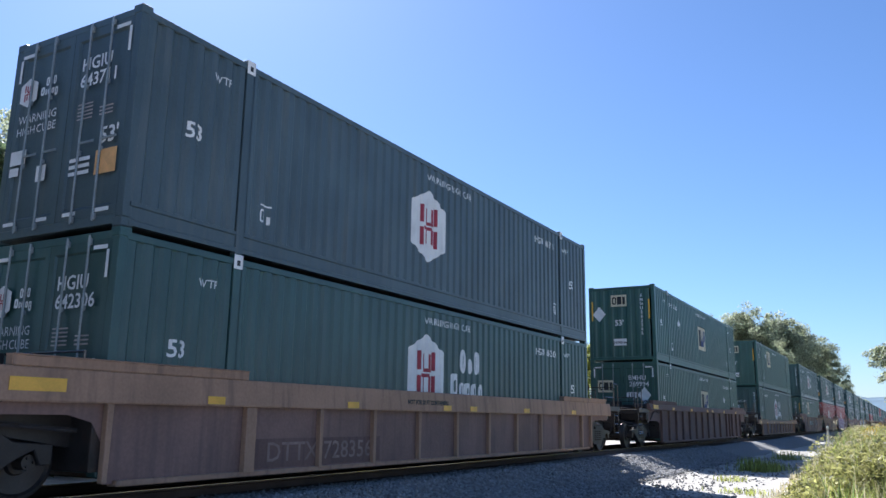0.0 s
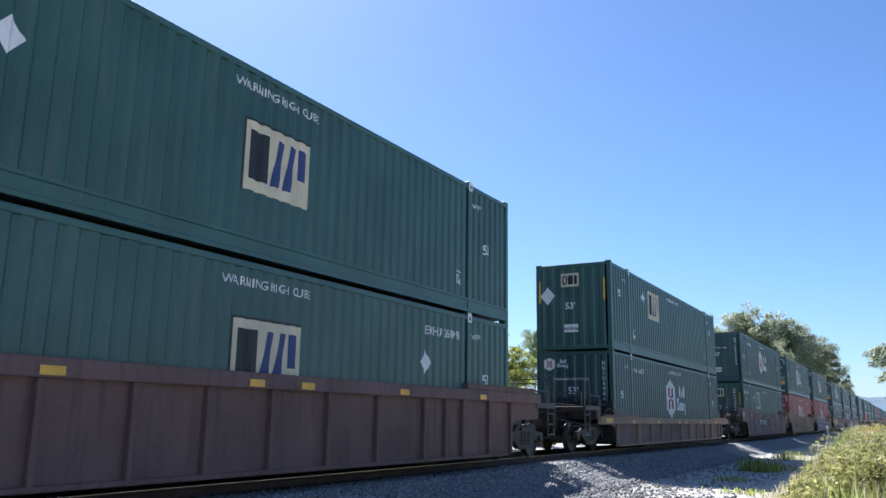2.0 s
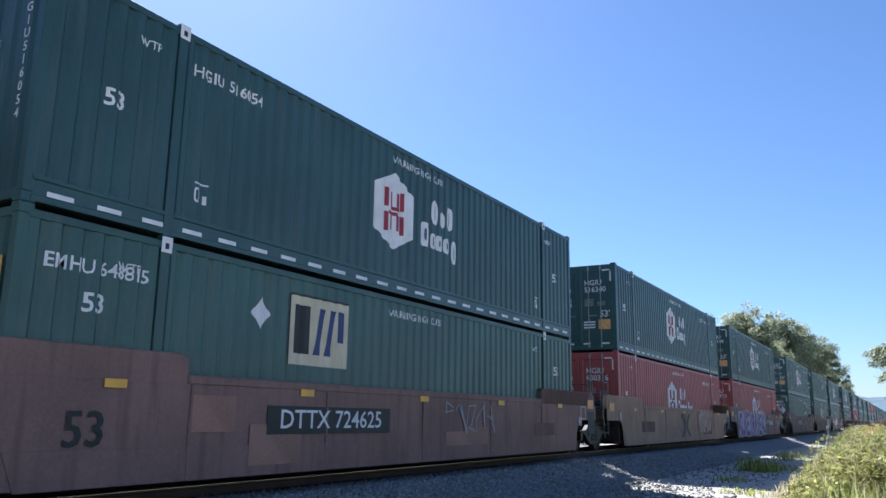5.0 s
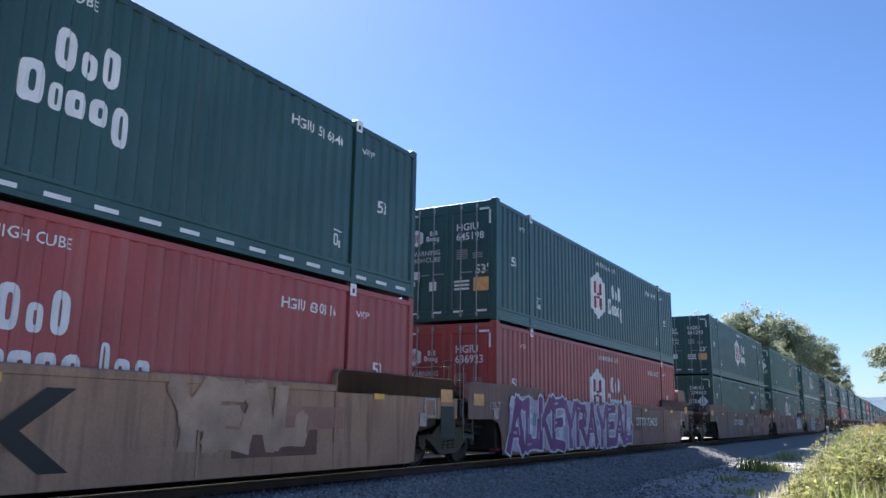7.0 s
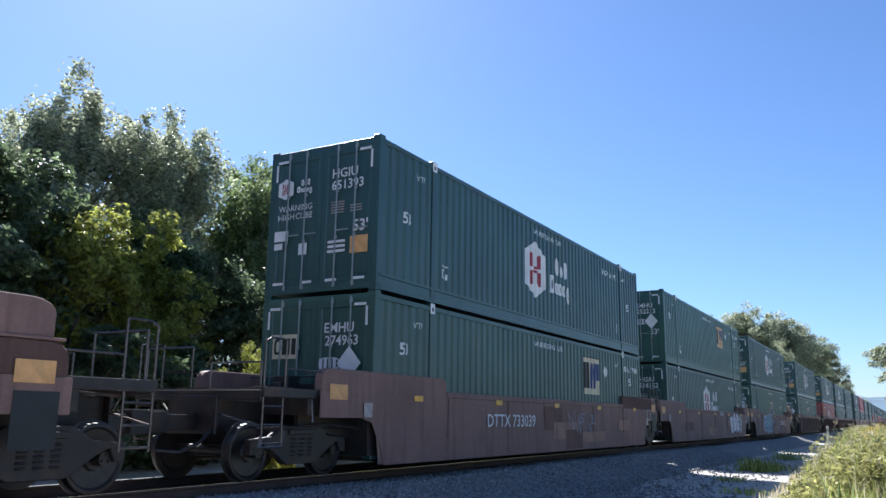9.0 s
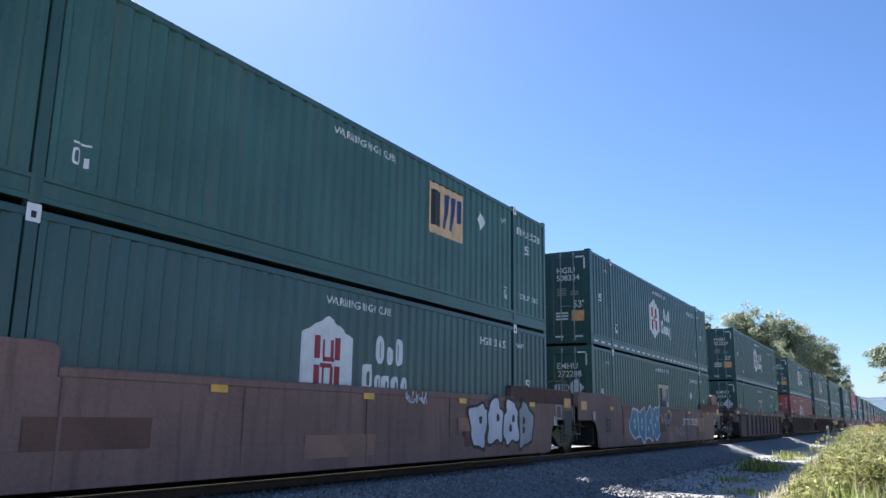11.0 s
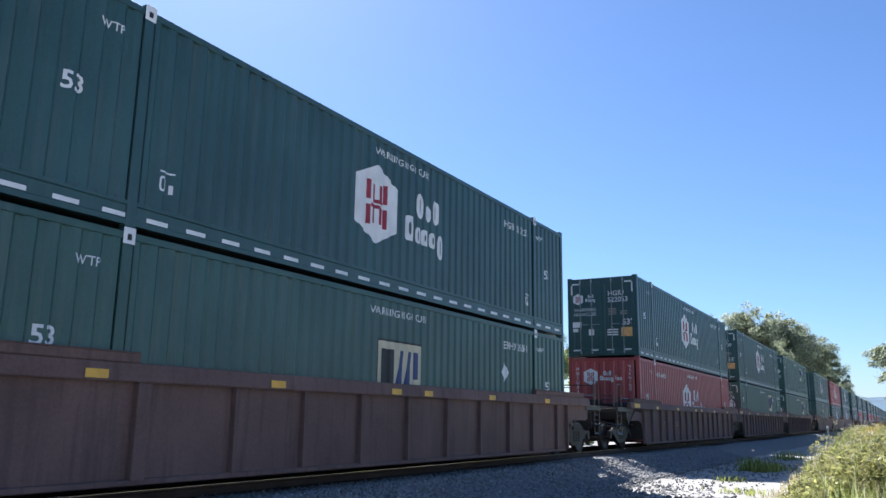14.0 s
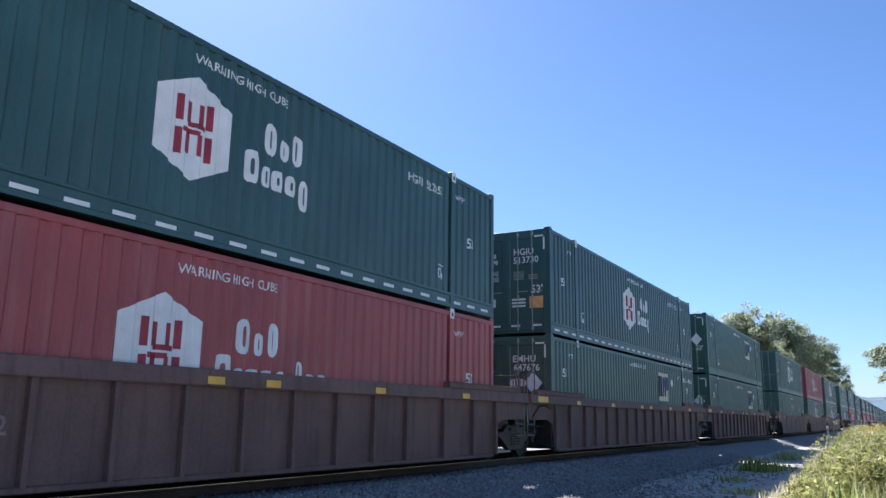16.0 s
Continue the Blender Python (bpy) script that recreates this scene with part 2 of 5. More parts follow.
def build_track():
    prof = [(-6.0, 0.035), (-2.7, 0.06), (-2.1, 0.22), (-1.5, 0.445), (1.5, 0.445), (2.1, 0.22), (2.7, 0.06), (4.3, -0.03)]
    ys = [-80 + 2 * i for i in range(90)] + [100 + 20 * i for i in range(40)]
    rnd = random.Random(7)
    def foot(x, y):
        """The near foot of the bed draws in where the dirt path begins."""
        return x - (1.25 * min(1.0, max(0.0, (y - 15) / 6)) if x > 4 else 0.0)
    v = [(TRACK_X + foot(x, y), y, z + 0.02 + rnd.uniform(-0.015, 0.015)) for y in ys for x, z in prof]
    n = len(prof)
    f = [(a * n + b, a * n + b + 1, (a + 1) * n + b + 1, (a + 1) * n + b) for a in range(len(ys) - 1) for b in range(n - 1)]
    bed = new("ballast_bed", raw_mesh("ballast_bed", v, f, BALLAST))
    tagged(bed, "grey crushed-stone ballast bed under the track", "ballast", kind="structure")
    track = tagged(new("railway_track"), "single railway track on wooden sleepers in ballast", "railway track", kind="structure")
    sec = [(-0.07, 0), (0.07, 0), (0.07, 0.02), (0.012, 0.04), (0.012, 0.125), (0.036, 0.14), (0.036, 0.165), (-0.036, 0.165), (-0.036, 0.14), (-0.012, 0.125), (-0.012, 0.04), (-0.07, 0.02)]

    def rail():
        y0, y1, m = -80, 860, len(sec)
        vv = [(x, y, z) for y in (y0, y1) for x, z in sec]
        s = Shape()
        s.v = vv
        s.f = [(i, (i + 1) % m, m + (i + 1) % m, m + i) for i in range(m)]
        return s.mesh("rail", RAILRUST)

    def head():
        return Shape().box(-0.031, 0.031, -80, 860, 0.165, 0.172).mesh("rail_head", TREAD)
    for sx in (-0.755, 0.755):
        r = part("rail", cached("rail", rail), track, (TRACK_X + sx, 0, RAIL_Z - 0.172), "rusty steel rail")
        part("rail_head", cached("railhead", head), r, (0, 0, 0), "polished running surface")
    tie = Shape().box(-1.3, 1.3, -0.11, 0.11, -0.14, 0.0).mesh("sleeper", TIE, 0.012)
    for i in range(150):
        part("sleeper", tie, track, (TRACK_X + rnd.uniform(-0.03, 0.03), -6 + 0.5 * i, RAIL_Z - 0.165))


def build_stones():
    """Loose ballast stones on the near shoulder of the track."""
    rng = np.random.default_rng(3)
    n = 38000
    y = 8 + 30 * rng.random(n) ** 1.6
    x = -8.75 + 5.4 * rng.random(n) ** 1.5
    reach = np.where(x > -6.2, np.clip((y - 14) / 7, 0, 1), 0)
    x = np.where(rng.random(n) < 0.9 * reach, -8.6 + 2.6 * rng.random(n), x)
    d = np.abs(x - TRACK_X)
    z = np.interp(d, [0, 1.5, 2.1, 2.7, 4.3, 9], [0.465, 0.465, 0.24, 0.08, 0.015, 0.01])
    s = 0.018 + 0.035 * rng.random(n)
    base = np.array([(1, 0, 0), (0, 1, 0), (-1, 0, 0), (0, -1, 0), (0, 0, 0.8), (0, 0, -0.8)], np.float32)
    faces = np.array([(0, 1, 4), (1, 2, 4), (2, 3, 4), (3, 0, 4), (1, 0, 5), (2, 1, 5), (3, 2, 5), (0, 3, 5)])
    jit = rng.uniform(0.55, 1.3, (n, 6, 3))
    v = base[None] * jit * s[:, None, None]
    a = rng.random(n) * 6.28
    tilt = rng.normal(0, 0.6, n)
    c, si = np.cos(a)[:, None], np.sin(a)[:, None]
    ct, st = np.cos(tilt)[:, None], np.sin(tilt)[:, None]
    vy, vz = v[..., 1] * ct - v[..., 2] * st, v[..., 1] * st + v[..., 2] * ct
    vx = v[..., 0] * c - vy * si
    vy = v[..., 0] * si + vy * c
    v = np.stack([vx + x[:, None], vy + y[:, None], vz + z[:, None]], -1)
    f = (faces[None] + 6 * np.arange(n)[:, None, None]).reshape(-1, 3)
    ob = new("ballast_stones", raw_mesh("ballast_stones", v.reshape(-1, 3), f, STONE))
    tagged(ob, "loose grey crushed stones on the ballast shoulder", "gravel", kind="stuff")


build_ground()
build_track()
build_stones()


# ---- containers: local y runs back from the leading end, +x faces the path beside the track, z up from the floor ----
LEN, WID = 16.154, 1.2955
PERIOD, DEEP = 0.27, 0.034
Z0, Z1 = 0.30, 2.765


def dip(y):
    """How far the corrugated wall lies behind its outer face at y."""
    if y < 0.13 or y > LEN - 0.13 or abs(y - 1.95) < 0.09 or abs(y - LEN + 1.95) < 0.09:
        return 0.0
    u = ((y - 0.13) / PERIOD) % 1.0
    if u < 0.42:
        return 0.006
    if u < 0.58:
        return 0.006 + DEEP * (u - 0.42) / 0.16
    if u < 0.84:
        return 0.006 + DEEP
    return 0.006 + DEEP * (1 - u) / 0.16


def breaks(y0, y1):
    out, k = [], int((y0 - 0.13) / PERIOD) - 1
    while 0.13 + k * PERIOD < y1 + PERIOD:
        out += [0.13 + (k + u) * PERIOD for u in (0.0, 0.42, 0.58, 0.84)]
        k += 1
    return [y for y in out if y0 + 1e-4 < y < y1 - 1e-4]


def wall_section(y0, y1, mat):
    ys = [y0] + breaks(y0, y1) + [y1]
    s = Shape()
    for y in ys:
        x = -dip(min(max(y, y0 + 1e-3), y1 - 1e-3))
        s.v += [(x, y, Z0), (x, y, Z1), (x - 0.03, y, Z0), (x - 0.03, y, Z1)]
    for i in range(len(ys) - 1):
        a, b = 4 * i, 4 * i + 4
        s.f += [(a, b, b + 1, a + 1), (a + 2, a + 3, b + 3, b + 2)]
    return s.mesh("side_panel", mat)


def end_wall(mat):
    """A pressed front wall with shallow upright ribs."""
    s, xs = Shape(), []
    x, k = -1.18, 0
    while x <= 1.2:
        xs.append((x, 0.02 if k % 4 < 2 else 0.045))
        x += 0.055 if k % 2 else 0.12
        k += 1
    for x, d in xs:
        s.v += [(x, d, 0.16), (x, d, 2.76)]
    s.f = [(2 * i, 2 * i + 2, 2 * i + 3, 2 * i + 1) for i in range(len(xs) - 1)]
    return s.mesh("front_wall", mat)


def shape_mesh(name, polys, mat):
    """Flat polygons of (u, v), in the plane of a wall: u along it, v up."""
    me = bpy.data.meshes.new(name)
    bm = bmesh.new()
    for poly in polys:
        bm.faces.new([bm.verts.new((0, u, v)) for u, v in poly])
    bmesh.ops.remove_doubles(bm, verts=bm.verts[:], dist=1e-4)
    bmesh.ops.triangulate(bm, faces=bm.faces[:])
    bm.to_mesh(me)
    bm.free()
    me.materials.append(mat)
    return me


def text_mesh(text, size, mat, bold=0.0, slant=0.0, wide=1.0):
    cu = bpy.data.curves.new("lettering", "FONT")
    cu.body, cu.size, cu.offset, cu.shear, cu.resolution_u = text, size, bold, slant, 2
    cu.align_x, cu.align_y = "CENTER", "CENTER"
    ob = bpy.data.objects.new("lettering", cu)
    tmp = ob.to_mesh()
    v = np.empty(len(tmp.vertices) * 3, np.float32)
    tmp.vertices.foreach_get("co", v)
    v = v.reshape(-1, 3)
    faces = [tuple(p.vertices) for p in tmp.polygons]
    me = bpy.data.meshes.new("lettering")
    me.from_pydata([(0, wide * float(a), float(b)) for a, b, _ in v], [], faces)
    me.materials.append(mat)
    ob.to_mesh_clear()
    bpy.data.objects.remove(ob)
    bpy.data.curves.remove(cu)
    return me


def text(s, size, mat, bold=0.0, slant=0.0, wide=1.0):
    return cached(("text", s, size, mat.name, bold, slant, wide), lambda: text_mesh(s, size, mat, bold, slant, wide))


def on_side(name, me, parent, y, z, label="", lift=0.004):
    """Paint that follows the corrugation of the wall facing the path."""
    phase = round(((y - 0.13) / PERIOD) % 1.0, 2)

    def make():
        bm = bmesh.new()
        bm.from_mesh(me)
        us = [v.co.y for v in bm.verts]
        for b in breaks(y + min(us), y + max(us)):
            g = bm.verts[:] + bm.edges[:] + bm.faces[:]
            bmesh.ops.bisect_plane(bm, geom=g, plane_co=(0, b - y, 0), plane_no=(0, 1, 0))
        for v in bm.verts:
            v.co.x = -dip(y + v.co.y) + lift
        out = bpy.data.meshes.new(me.name)
        bm.to_mesh(out)
        bm.free()
        out.materials.append(me.materials[0])
        return out
    return part(name, cached(("side", me.name, phase, round(y, 1), lift), make), parent, (WID, y, z), label)


def words(s, size, mat, bold=0.0):
    """The words of one line, each a mesh, with their places along the line."""
    made = [text(w, size, mat, bold) for w in s.split()]
    wide = [max(v.co.y for v in m.vertices) - min(v.co.y for v in m.vertices) for m in made]
    gap = 0.32 * size
    u, out = -(sum(wide) + gap * (len(made) - 1)) / 2, []
    for m, w in zip(made, wide):
        out.append((m, u + w / 2))
        u += w + gap
    return out


def on_end(name, me, parent, x, z, y=-0.012, label=""):
    ob = new(name, me)
    ob.parent = parent
    ob.matrix_basis = pose(0.963 * x, y, z, 0, 0, -90)
    if label:
        tagged(ob, label)
    return ob


def rect(w, h, u=0.0, v=0.0):
    return [(u - w / 2, v - h / 2), (u + w / 2, v - h / 2), (u + w / 2, v + h / 2), (u - w / 2, v + h / 2)]


def ring(w, h, t, u=0.0, v=0.0, n=16):
    """A rounded open block, as a closed band of faces."""
    def edge(a, b):
        out = []
        for i in range(n):
            q = 2 * math.pi * (i + 0.5) / n
            c, s = math.cos(q), math.sin(q)
            out.append((u + a * math.copysign(abs(c) ** 0.55, c), v + b * math.copysign(abs(s) ** 0.55, s)))
        return out
    o, p = edge(w / 2, h / 2), edge(max(w / 2 - t, 0.01 * w), max(h / 2 - t, 0.01 * h))
    return [[o[i], o[(i + 1) % n], p[(i + 1) % n], p[i]] for i in range(n)]


HEX = [(-0.65, -0.42), (0, -0.73), (0.65, -0.42), (0.65, 0.42), (0, 0.73), (-0.65, 0.42)]


def emblem_bars(k):
    """Upright and level bars of the six-sided emblem."""
    a = [rect(0.1, 0.36, -0.26, 0.22), rect(0.1, 0.36, -0.26, -0.24), rect(0.1, 0.36, 0.26, 0.22), rect(0.1, 0.36, 0.26, -0.24), rect(0.09, 0.30, -0.1, 0.2), rect(0.09, 0.30, 0.1, -0.22),
         rect(0.30, 0.07, 0.05, 0.04), rect(0.30, 0.07, -0.05, -0.06), rect(0.09, 0.30, 0.1, 0.2), rect(0.09, 0.30, -0.1, -0.22)]
    return [[(k * u, k * v) for u, v in p] for p in a]


def block_row(widths, heights, gap, k, u, v, thick=0.38):
    """A row of open blocks that stands for a wordmark; a list of faces for each block."""
    out = []
    for w, (lo, hi) in zip(widths, heights):
        t = thick * w
        out.append(ring(w * k, (hi - lo) * k, t * k, u + w * k / 2, v + (lo + hi) * k / 2))
        u += (w + gap) * k
    return out


def wordmark(k, inc=False):
    up, lowc = (0, 0.46), (0, 0.3)
    top = block_row([0.25, 0.2, 0.22], [up, lowc, up], 0.06, k, -0.30 * k, 0.10 * k)
    low = block_row([0.3, 0.15, 0.24, 0.23, 0.23], [up, lowc, lowc, lowc, (-0.16, 0.3)], 0.05, k, -0.66 * k, -0.38 * k)
    if inc:
        low += block_row([0.1, 0.2, 0.2], [up, lowc, lowc], 0.07, k, 0.91 * k, -0.38 * k)
    return top + low


def hub_art(root, z=1.5, shade=WHITE, inc=False, word=True):
    ahead = 0.25 if inc else 0.0
    e = on_side("emblem", cached(("hex", shade.name), lambda: shape_mesh("emblem", [HEX], shade)), root, 7.13 - ahead, z + 0.05, "white six-sided emblem")
    for i, bar in enumerate(emblem_bars(1.0)):
        on_side("emblem_bar", cached(("hexbar", i), lambda: shape_mesh("emblem_bar", [bar], MAROON)), root, 7.13 - ahead, z + 0.05, "", 0.008)
    if word:
        for i, block in enumerate(wordmark(1.07, inc)):
            on_side("wordmark_block", cached(("word", inc, i), lambda: shape_mesh("wordmark_block", block, WHITE)), root, 8.8 - 1.2 * ahead, z, "", 0.0045)


def emp_art(root, y=8.03, z=1.52, panel=CREAM):
    on_side("logo_panel", cached(("emp", panel.name), lambda: shape_mesh("logo_panel", [rect(1.45, 1.08)], panel)), root, y, z, "cream logo panel")
    on_side("logo_block", cached("emp1", lambda: shape_mesh("logo_block", [rect(0.40, 0.74, -0.42)], BLACK)), root, y, z, "dark logo block", 0.008)
    for i, poly in enumerate(([(-0.14, -0.37), (0.02, -0.37), (0.14, 0.37), (-0.02, 0.37)], [(0.13, -0.37), (0.29, -0.37), (0.41, 0.37), (0.25, 0.37)], rect(0.2, 0.5, 0.55, 0.12))):
        on_side("logo_stripe", cached(("emp2", i), lambda: shape_mesh("logo_stripe", [poly], NAVY)), root, y, z, "blue logo stripe", 0.008)
    on_side("logo_border", cached("emp3", lambda: shape_mesh("logo_border", [[(-0.725, 0.54), (-0.725, -0.54), (-0.69, -0.54), (-0.69, 0.505), (0.725, 0.505), (0.725, 0.54)]], BLACK)), root, y, z, "", 0.008)


def build_container(name, paint, number, art, leading, dashes=False, detail=2):
    """leading: 'door' or 'wall', the end that comes first. detail: 2 near, 1 far down the train."""
    mat = PAINT[paint]
    root = new(name)
    c = lambda key, make: cached((key, paint), make)
    body = part("side_panel", c("w1", lambda: wall_section(0.12, 1.85, mat)), root, (WID, 0, 0))
    part("side_panel", c("w2", lambda: wall_section(2.05, LEN - 2.05, mat)), root, (WID, 0, 0))
    part("side_panel", c("w3", lambda: wall_section(LEN - 1.85, LEN - 0.12, mat)), root, (WID, 0, 0))
    part("side_panel", c("wf", lambda: wall_section(0.12, LEN - 0.12, mat)), root, (-WID, LEN, 0), turn=180)
    part("roof", c("roof", lambda: roof_mesh(mat)), root)
    part("floor", cached("cfloor", lambda: Shape().box(-WID + 0.06, WID - 0.06, 0.06, LEN - 0.06, 0.05, 0.15).mesh("floor", GRIME)), root)
    rail = c("brail", lambda: rail_mesh(mat))
    trail = c("trail", lambda: Shape().box(-0.07, 0.004, 0.1, LEN - 0.1, 2.745, 2.84).mesh("top_rail", mat, 0.008))
    post = c("cpost", lambda: Shape().box(-0.13, 0.0, 0.0, 0.13, 0.12, 2.78).mesh("corner_post", mat, 0.008))
    lpost = c("lpost", lambda: Shape().box(-0.1, 0.014, -0.075, 0.075, 0.0, 2.9).mesh("lifting_post", mat, 0.008))
    cast = c("cast", lambda: Shape().box(-0.17, 0.003, -0.004, 0.17, -0.06, 0.06).mesh("corner_casting", mat, 0.012))
    lcast = cached("lcast", lambda: Shape().box(0.0, 0.006, -0.085, 0.085, -0.1, 0.1).mesh("lifting_pocket", WHITE, 0.002))
    # Black block on the pocket's face, painting the shade of its opening
    hole = cached("lhole", lambda: Shape().box(0.004, 0.009, -0.03, 0.03, -0.055, 0.02).mesh("pocket_hole", BLACK))
    for sx, tn in ((1, 0), (-1, 180)):
        oy = 0 if sx > 0 else LEN
        part("bottom_rail", rail, root, (sx * WID, oy, 0), turn=tn)
        part("top_rail", trail, root, (sx * WID, oy, 0), turn=tn)
        for yy in (1.95, LEN - 1.95):
            part("lifting_post", lpost, root, (sx * WID, yy, 0), turn=tn)
        part("corner_post", post, root, (sx * WID, 0 if sx > 0 else 0.13, 0), turn=tn)
        part("corner_post", post, root, (sx * WID, LEN - 0.13 if sx > 0 else LEN, 0), turn=tn)
        for zz in (0.06, 2.838):
            part("corner_casting", cast, root, (sx * WID, 0 if sx > 0 else 0.17, zz), turn=tn)
            part("corner_casting", cast, root, (sx * WID, LEN - 0.17 if sx > 0 else LEN, zz), turn=tn)
    for yy in (1.95, LEN - 1.95):
        pk = part("lifting_pocket", lcast, root, (WID + 0.015, yy, 2.79), "white-painted lifting pocket")
        part("pocket_hole", hole, pk)
    header = c("header", lambda: Shape().box(-WID + 0.13, WID - 0.13, 0.0, 0.1, 2.75, 2.855).mesh("end_header", mat, 0.008))
    sill = c("sill", lambda: Shape().box(-WID + 0.13, WID - 0.13, 0.0, 0.1, 0.04, 0.16).mesh("end_sill", mat, 0.008))
    for yy, tn in ((0, 0), (LEN, 180)):
        part("end_header", header, root, (0, yy, 0), turn=tn)
        part("end_sill", sill, root, (0, yy, 0), turn=tn)
    wall = c("front", lambda: end_wall(mat))
    door = c("door", lambda: door_mesh(mat))
    bar = cached("lockbar", lambda: Shape().rod((0, -0.03, 0.1), (0, -0.03, 2.82), 0.017).box(-0.03, 0.03, -0.035, 0.0, 0.12, 0.2).box(-0.03, 0.03, -0.035, 0.0, 2.7, 2.78).box(-0.03, 0.03, -0.03, 0.0, 1.0, 1.06).box(-0.03, 0.03, -0.03, 0.0, 1.9, 1.96).box(0.0, 0.3, -0.045, -0.03, 1.14, 1.17).mesh("locking_bar", LOCKBAR, 0.003))
    gasket = cached("gasket", lambda: Shape().box(-0.012, 0.012, 0.006, 0.03, 0.16, 2.76).mesh("gasket", RUBBER))
    if leading == "wall":
        part("front_wall", wall, root)
    for yy, tn, kind in ((0, 0, leading), (LEN, 180, "wall" if leading == "door" else "door")):
        if yy and detail < 2 or yy and kind == "wall":
            part("end_wall", wall, root, (0, yy, 0), turn=tn) if yy else None
            continue
        if kind == "door":
            for sx in (-0.585, 0.585):
                d = part("door", door, root, (sx if not yy else -sx, yy, 0), turn=tn)
                for u in (-0.22, 0.2):
                    part("locking_bar", bar, d, (u, 0, 0), "dull painted locking bar")
            part("gasket", gasket, root, (0, yy, 0), turn=tn)
    # markings on the wall that faces the path
    red = paint == "red"
    if art == "hub":
        hub_art(root, 1.5 if not red else 1.42, WHITE, inc=red)
    elif art == "hub_plain":
        hub_art(root, 1.48, WHITE, word=False)
    elif art == "emp":
        emp_art(root)
    elif art == "emp_orange":
        emp_art(root, 10.85, 1.98, PALEPANEL)
    elif art == "emp_late":
        emp_art(root, 11.2, 1.96)
    elif art == "emp_early":
        emp_art(root, 5.1, 2.0)
    if dashes:
        dash = cached("dash", lambda: Shape().box(0, 0.004, -0.165, 0.165, -0.028, 0.028).mesh("reflective_strip", WHITE))
        for i in range(25):
            part("reflective_strip", dash, root, (WID - 0.006, 0.45 + 0.635 * i, 0.135), "white reflective strip")
    for me, u in words("WARNING HIGH CUBE", 0.185, WHITE, 0.001):
        on_side("warning_lettering", me, root, 8.02 + u, 2.54)
    ny = 2.85 if leading == "wall" else 13.15
    if number:
        early, late = art == "emp_early", art in ("emp_late", "emp_orange")
        on_side("number", text(number, 0.235, WHITE, 0.003), root, 1.05 if early else 15.1 if late else ny, 2.33 if early or late else 2.36)
    for yy in (1.02, 15.05):
        on_side("length_mark", text("53", 0.31, WHITE, 0.006), root, yy, 1.92 if art in ("emp_late", "emp_early", "emp_orange") else 1.5)
    if number and (early or late):
        on_side("lift_lettering", text("TOP LIFT ONLY", 0.17, WHITE, 0.002), root, 1.02 if early else 15.1, 0.72)
    for yy in (1.45, 13.65 if number and (early or late) else LEN - 1.6):
        on_side("pick_mark", text("WTP", 0.16, WHITE, 0.001), root, yy, 2.4)
    for yy in (2.45, 13.75):
        on_side("brace_mark", cached("bracemark", lambda: shape_mesh("brace_mark", ring(0.12, 0.2, 0.03, -0.06, 0.0) + [rect(0.05, 0.12, 0.08, -0.05), rect(0.24, 0.025, 0.0, 0.16)], WHITE)), root, yy, 0.66)
    if art.startswith("emp"):
        yy = 3.75 if leading == "wall" else 12.45
        on_side("placard", cached("sidediamond", lambda: shape_mesh("placard", [[(-0.19, 0), (0, -0.23), (0.19, 0), (0, 0.23)]], WHITE)), root, yy, 1.74 if art == "emp" else 2.14, "white diamond placard", 0.006)
    # markings on the leading end
    if detail == 2:
        if leading == "door":
            tagstrip = cached("tagstrip", lambda: shape_mesh("reflective_strip", [rect(0.26, 0.05)], WHITE))
            upstrip = cached("upstrip", lambda: shape_mesh("reflective_strip", [rect(0.05, 0.34)], WHITE))
            for x, z in ((-1.02, 2.66), (1.02, 2.66), (-1.0, 0.24), (-0.3, 0.24), (0.3, 0.24), (0.95, 0.24)):
                on_end("reflective_strip", tagstrip, root, x, z)
            for x in (-1.17, 1.17):
                on_end("reflective_strip", upstrip, root, x, 2.45)
            mark = (number or "").split()
            if len(mark) == 2:
                on_end("owner_code", text(mark[0], 0.25, WHITE, 0.004), root, 0.55, 2.25)
                on_end("number", text(mark[1], 0.25, WHITE, 0.004), root, 0.62, 2.02)
            on_end("length_mark", text("53'", 0.3, WHITE, 0.006), root, 0.95, 1.2)
            if art.startswith("emp"):
                on_end("logo_panel", cached("smallemp", lambda: shape_mesh("logo_panel", [rect(0.62, 0.45)], CREAM)), root, -0.72, 1.95)
                on_end("logo_block", cached("smallemp2", lambda: shape_mesh("logo_block", ring(0.17, 0.3, 0.05, -0.18) + [rect(0.18, 0.3, 0.02), rect(0.1, 0.3, 0.2)], BLACK)), root, -0.72, 1.95, -0.016)
                on_end("placard", cached("enddiamond", lambda: shape_mesh("placard", [[(-0.26, 0), (0, -0.3), (0.26, 0), (0, 0.3)]], WHITE)), root, 0.83, 1.62, -0.05, "white diamond placard")
                on_end("seal_label", cached("sealbars", lambda: shape_mesh("seal_label", [rect(0.07, 0.18, u) for u in (-0.18, -0.08, 0.02, 0.12)] + ring(0.46, 0.22, 0.02), WHITE)), root, 0.35, 1.62)
                on_end("warning_lettering", text("WARNING", 0.17, WHITE), root, -0.6, 0.95)
            else:
                on_end("emblem", cached("smallhex", lambda: shape_mesh("emblem", [[(0.29 * u, 0.29 * v) for u, v in HEX]], WHITE)), root, -0.92, 2.1)
                on_end("emblem_bars", cached("smallbars", lambda: shape_mesh("emblem_bars", emblem_bars(0.29), MAROON)), root, -0.92, 2.1, -0.016)
